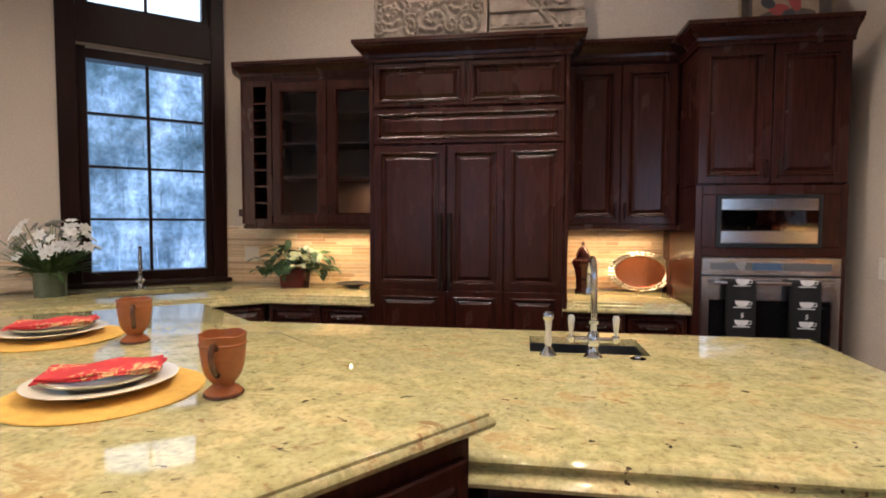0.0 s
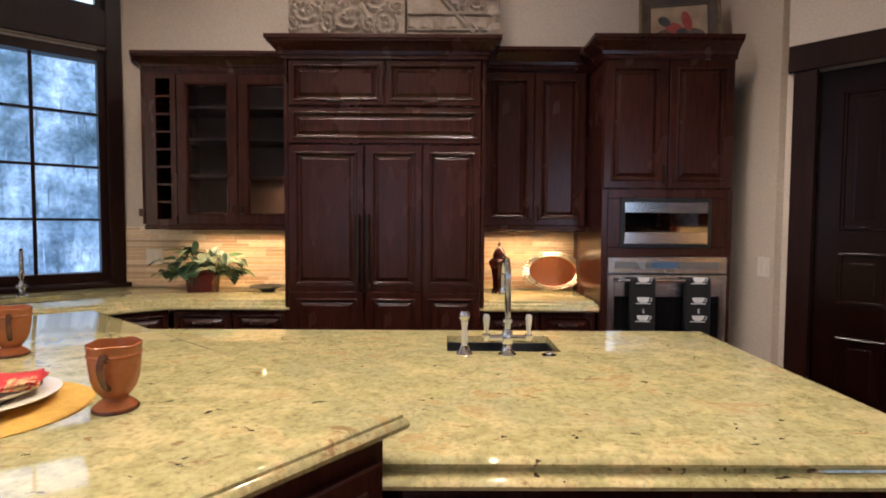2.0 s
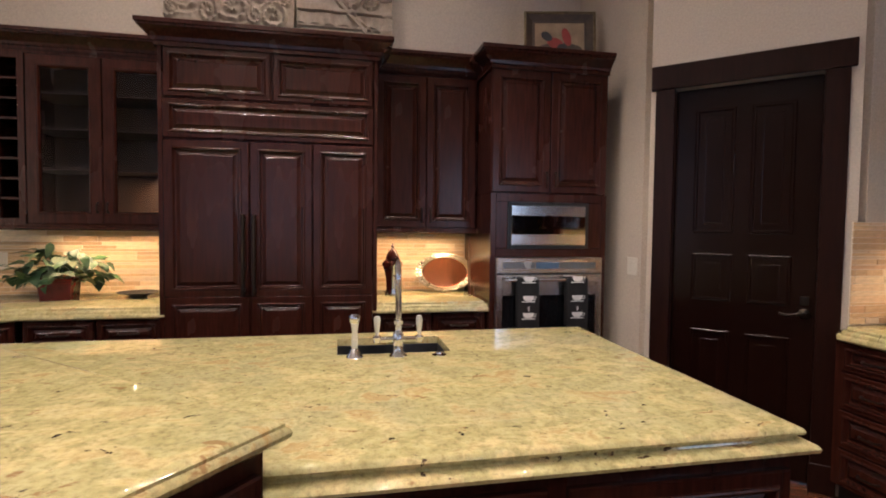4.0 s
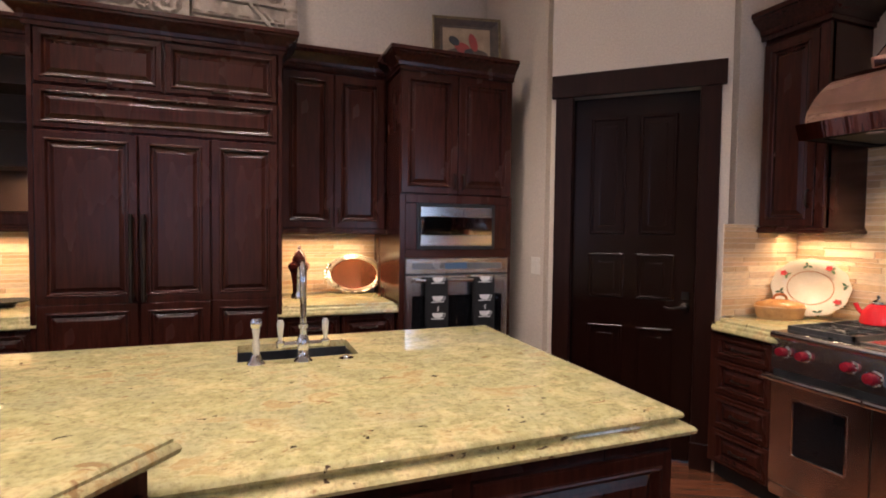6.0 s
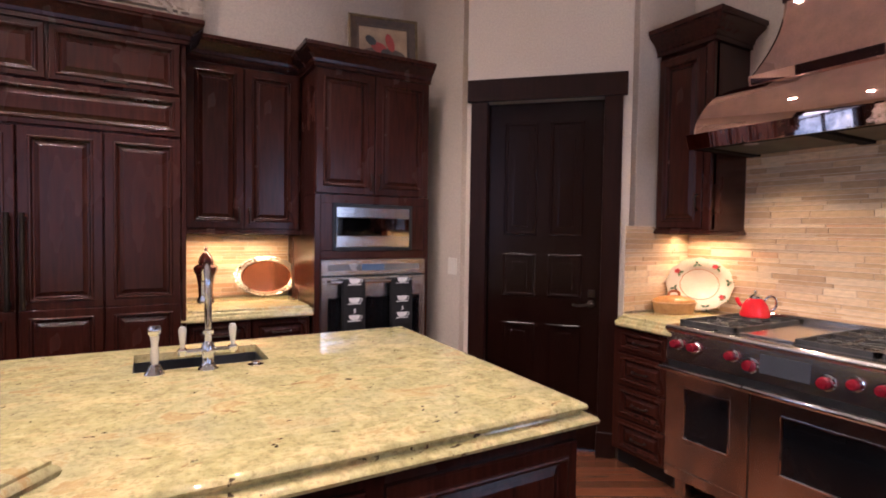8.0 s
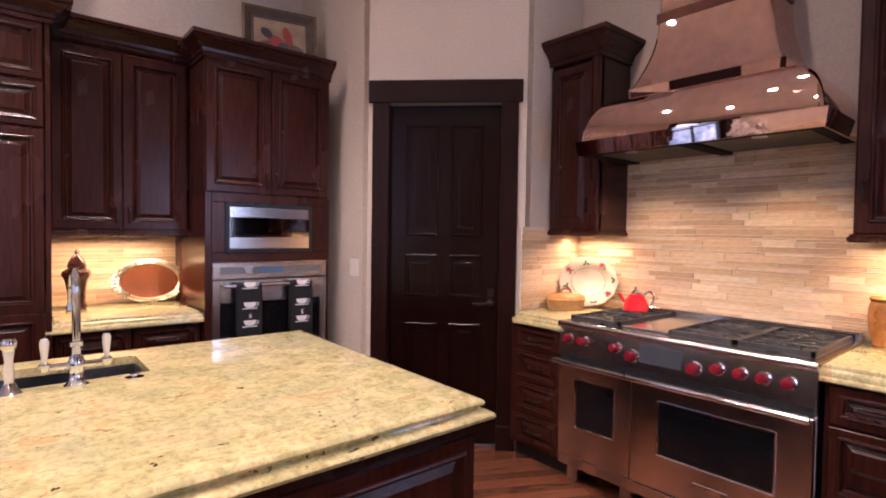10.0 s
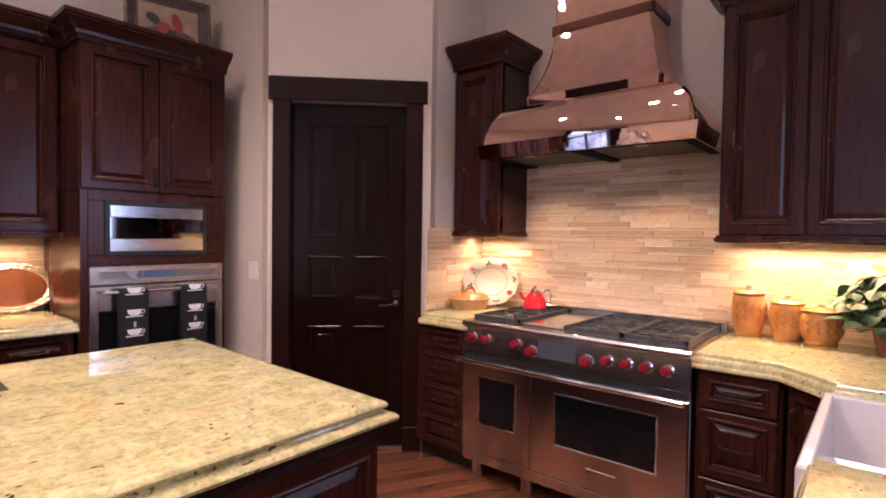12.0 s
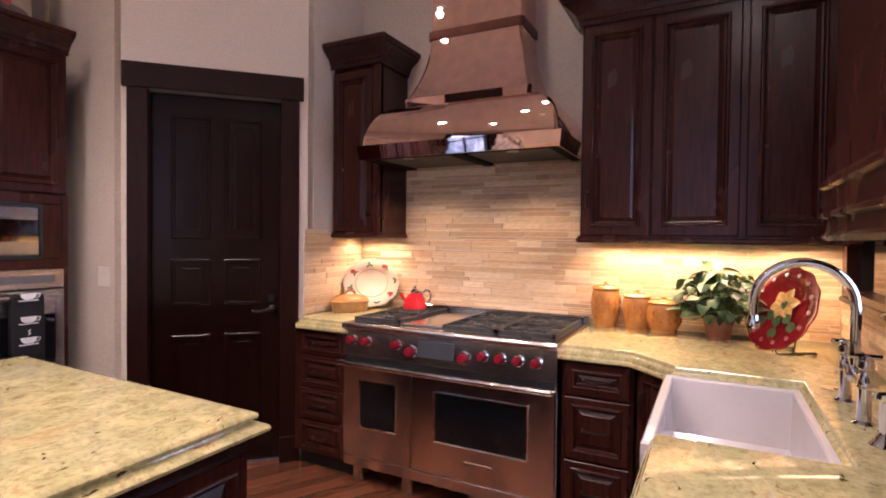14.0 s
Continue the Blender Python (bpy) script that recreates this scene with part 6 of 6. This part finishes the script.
for x, y, e, cone in CANS:
    t = tagged(thing("downlight_fitting", pose(x, y, H), "round white recessed ceiling downlight", "lamp", "ceiling downlights"))
    part("trim_ring", lathe([(0.03, -0.001), (0.085, -0.001), (0.083, -0.008), (0.036, -0.012), (0.03, -0.006)], 24, closed=False), TRIM, t, smooth=True)
    part("bulb", lathe([(0.0, -0.002), (0.028, -0.002), (0.024, -0.005), (0.0, -0.006)], 20), glow, t, "lit bulb")

# ---- winter wood outside the windows: a painted sheet that glows for daylight ----
wood, nt, b = shader("self_lit_snowy_wood")
tc = node(nt, "ShaderNodeTexCoord")
v = tc.outputs["Object"]
mp = node(nt, "ShaderNodeMapping")
mp.inputs["Scale"].default_value = (2.2, 1, 0.16)
nt.links.new(v, mp.inputs["Vector"])
trunks = noisy(nt, mp.outputs[0], 4.2, 3, 0.6, 0.1)
clumps = noisy(nt, v, 0.55, 7, 0.66, 0.2)
mp2 = node(nt, "ShaderNodeMapping")
mp2.inputs["Scale"].default_value = (1.1, 1, 0.9)
nt.links.new(v, mp2.inputs["Vector"])
twigs = noisy(nt, mp2.outputs[0], 5.0, 8, 0.8, 0.25)
sep = node(nt, "ShaderNodeSeparateXYZ")
nt.links.new(v, sep.inputs[0])
high = node(nt, "ShaderNodeMapRange")
for k_, v_ in (("From Min", -1.5), ("From Max", 5.0)):
    high.inputs[k_].default_value = v_
nt.links.new(sep.outputs[2], high.inputs["Value"])
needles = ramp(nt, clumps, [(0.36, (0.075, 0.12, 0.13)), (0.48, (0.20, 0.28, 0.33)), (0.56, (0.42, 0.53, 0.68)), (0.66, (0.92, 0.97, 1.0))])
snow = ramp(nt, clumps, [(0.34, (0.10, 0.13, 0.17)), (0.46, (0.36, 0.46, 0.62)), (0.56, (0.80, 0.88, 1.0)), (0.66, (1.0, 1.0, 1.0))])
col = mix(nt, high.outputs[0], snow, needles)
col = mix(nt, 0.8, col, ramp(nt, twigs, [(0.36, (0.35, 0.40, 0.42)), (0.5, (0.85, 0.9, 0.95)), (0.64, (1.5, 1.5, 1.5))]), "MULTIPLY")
tr = ramp(nt, trunks, [(0.35, (0.8, 0.8, 0.8)), (0.385, (0, 0, 0))])
col = mix(nt, tr, col, (0.13, 0.17, 0.22))
birch = ramp(nt, trunks, [(0.64, (0, 0, 0)), (0.67, (0.8, 0.8, 0.8))])
col = mix(nt, birch, col, (0.62, 0.74, 0.95))
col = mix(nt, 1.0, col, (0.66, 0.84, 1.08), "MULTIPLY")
# sky band glows brighter, put in for the window's reflection on the bar
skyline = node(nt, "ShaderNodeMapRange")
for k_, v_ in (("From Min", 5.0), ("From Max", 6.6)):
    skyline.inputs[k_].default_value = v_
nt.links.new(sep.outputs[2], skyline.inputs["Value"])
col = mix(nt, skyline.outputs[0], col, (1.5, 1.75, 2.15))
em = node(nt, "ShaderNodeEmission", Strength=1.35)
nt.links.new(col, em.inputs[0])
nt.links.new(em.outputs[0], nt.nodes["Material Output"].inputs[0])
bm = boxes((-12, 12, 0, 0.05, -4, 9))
structure("backdrop", bm, wood, "self-lit backdrop of snowy pine and birch wood outside the window", WINDOW @ pose(-1.0, 9.0, 0), "backdrop")
structure("backdrop", boxes((-9, 9, 0, 0.05, -4, 8)), wood, "self-lit backdrop of snowy wood outside the far window", pose(-14, -0.6, 0, 0, 0, 90), "backdrop")
structure("backdrop", boxes((-9, 9, 0, 0.05, -4, 8)), wood, "self-lit backdrop of snowy wood outside the far window", pose(-1.5, -14, 0, 0, 0, 180), "backdrop")


# ---- tiled splashbacks and floor planks, piece by piece ----
def tiles(name, m, w, h, label, seed, limit=300):
    """Stacked stone strips of uneven height and length on a grout bed."""
    rnd = random.Random(seed)
    wall = tagged(part(name, boxes((0, w, -0.004, 0.0, 0, h)), GROUT, m=m), label, "tiles", kind="structure")
    shapes, rest, count = {}, bmesh.new(), 0
    z = 0.002
    while z < h - 0.012:
        rh = rnd.choice((0.014, 0.018, 0.024, 0.030, 0.034, 0.040))
        rh = min(rh, h - z - 0.001)
        x = 0.0
        while x < w - 0.003:
            l = min(rnd.choice((0.1, 0.15, 0.22, 0.28, 0.34, 0.42)) * rnd.uniform(0.9, 1.1), w - x)
            if w - x - l < 0.04:
                l = w - x
            y = -0.008 - rnd.choice((0, 0.0006, 0.0014))
            if count < limit:
                key = (round(l, 2), rh)
                if key not in shapes:
                    bm = boxes((0.001, key[0] - 0.0018, 0, 0.009, 0.001, rh - 0.0022), bevel=0.0012)
                    me = bpy.data.meshes.new("tile")
                    bm.to_mesh(me)
                    bm.free()
                    me.materials.append(TILE)
                    shapes[key] = me
                ob = new("tile", shapes[key])
                ob.parent = wall
                ob.matrix_basis = Matrix.Translation((x, y, z)) @ Matrix.Diagonal((l / key[0], 1, 1, 1))
                count += 1
            else:
                box(rest, x + 0.001, x + l - 0.0018, y, y + 0.009, z + 0.001, z + rh - 0.0022)
            x += l
        z += rh
    if rest.verts:
        tagged(part("tile_rest", rest, TILE, wall), kind="stuff")
    else:
        rest.free()
    return wall


tiles("backsplash", pose(EAST - 0.001, 2.322, 0.916, 0, 0, -90), 2.81, 0.98, "honey travertine strip tiles behind the range", 5, 300)
tiles("backsplash", pose(2.585, 2.329, 0.916), 0.604, 0.53, "honey travertine strip tiles beside the pantry", 6, 300)
tiles("backsplash", pose(0.245, NORTH - 0.001, 0.916), 0.715, 0.45, "honey travertine strip tiles under the wall cabinet", 7, 200)
tiles("backsplash", pose(-2.41, NORTH - 0.001, 0.916), 1.395, 0.45, "honey travertine strip tiles under the glass cabinet", 8, 300)
tiles("backsplash", WINDOW @ pose(-2.5, -0.001, 0.916), 1.39, 0.22, "honey travertine strip tiles beside the window", 9, 120)
tiles("backsplash", pose(EAST - 0.012, SOUTH + 0.001, 0.916, 0, 0, 180), 2.6, 0.21, "honey travertine strip tiles behind the sink counter", 10, 200)

floor_ob = bpy.data.objects["floor"]
rnd = random.Random(3)
plank_mesh = {}
FLOOR_RUN = pose(0, 0, 0, 0, 0, -28)
rest = bmesh.new()
n = 0
for j in range(-48, 66):
    y = j * 0.083
    x = -6.2 + rnd.uniform(0, 0.8)
    while x < 6.5:
        l = rnd.choice((0.6, 0.8, 1.0, 1.2, 1.4))
        c = FLOOR_RUN @ Vector((x + l / 2, y, 0))
        if -5.2 < c.x < 3.6 and -5.2 < c.y < 4.4:
            if 1.0 < c.x < 3.0 and 0.3 < c.y < 3.2 and n < 290:
                if l not in plank_mesh:
                    bm = boxes((0.0008, l - 0.0008, 0.0008, 0.0822, -0.013, 0.0), bevel=0.0012)
                    me = bpy.data.meshes.new("plank")
                    bm.to_mesh(me)
                    bm.free()
                    me.materials.append(PLANK)
                    plank_mesh[l] = me
                ob = new("plank", plank_mesh[l])
                ob.parent = floor_ob
                ob.matrix_basis = FLOOR_RUN @ pose(x, y, 0)
                n += 1
            else:
                i0 = len(rest.verts)
                box(rest, x + 0.0008, x + l - 0.0008, y + 0.0008, y + 0.0822, -0.013, 0.0)
                rest.verts.ensure_lookup_table()
                for v in rest.verts[i0:]:
                    v.co = FLOOR_RUN @ v.co
        x += l
tagged(part("plank_rest", rest, PLANK, floor_ob), kind="stuff")
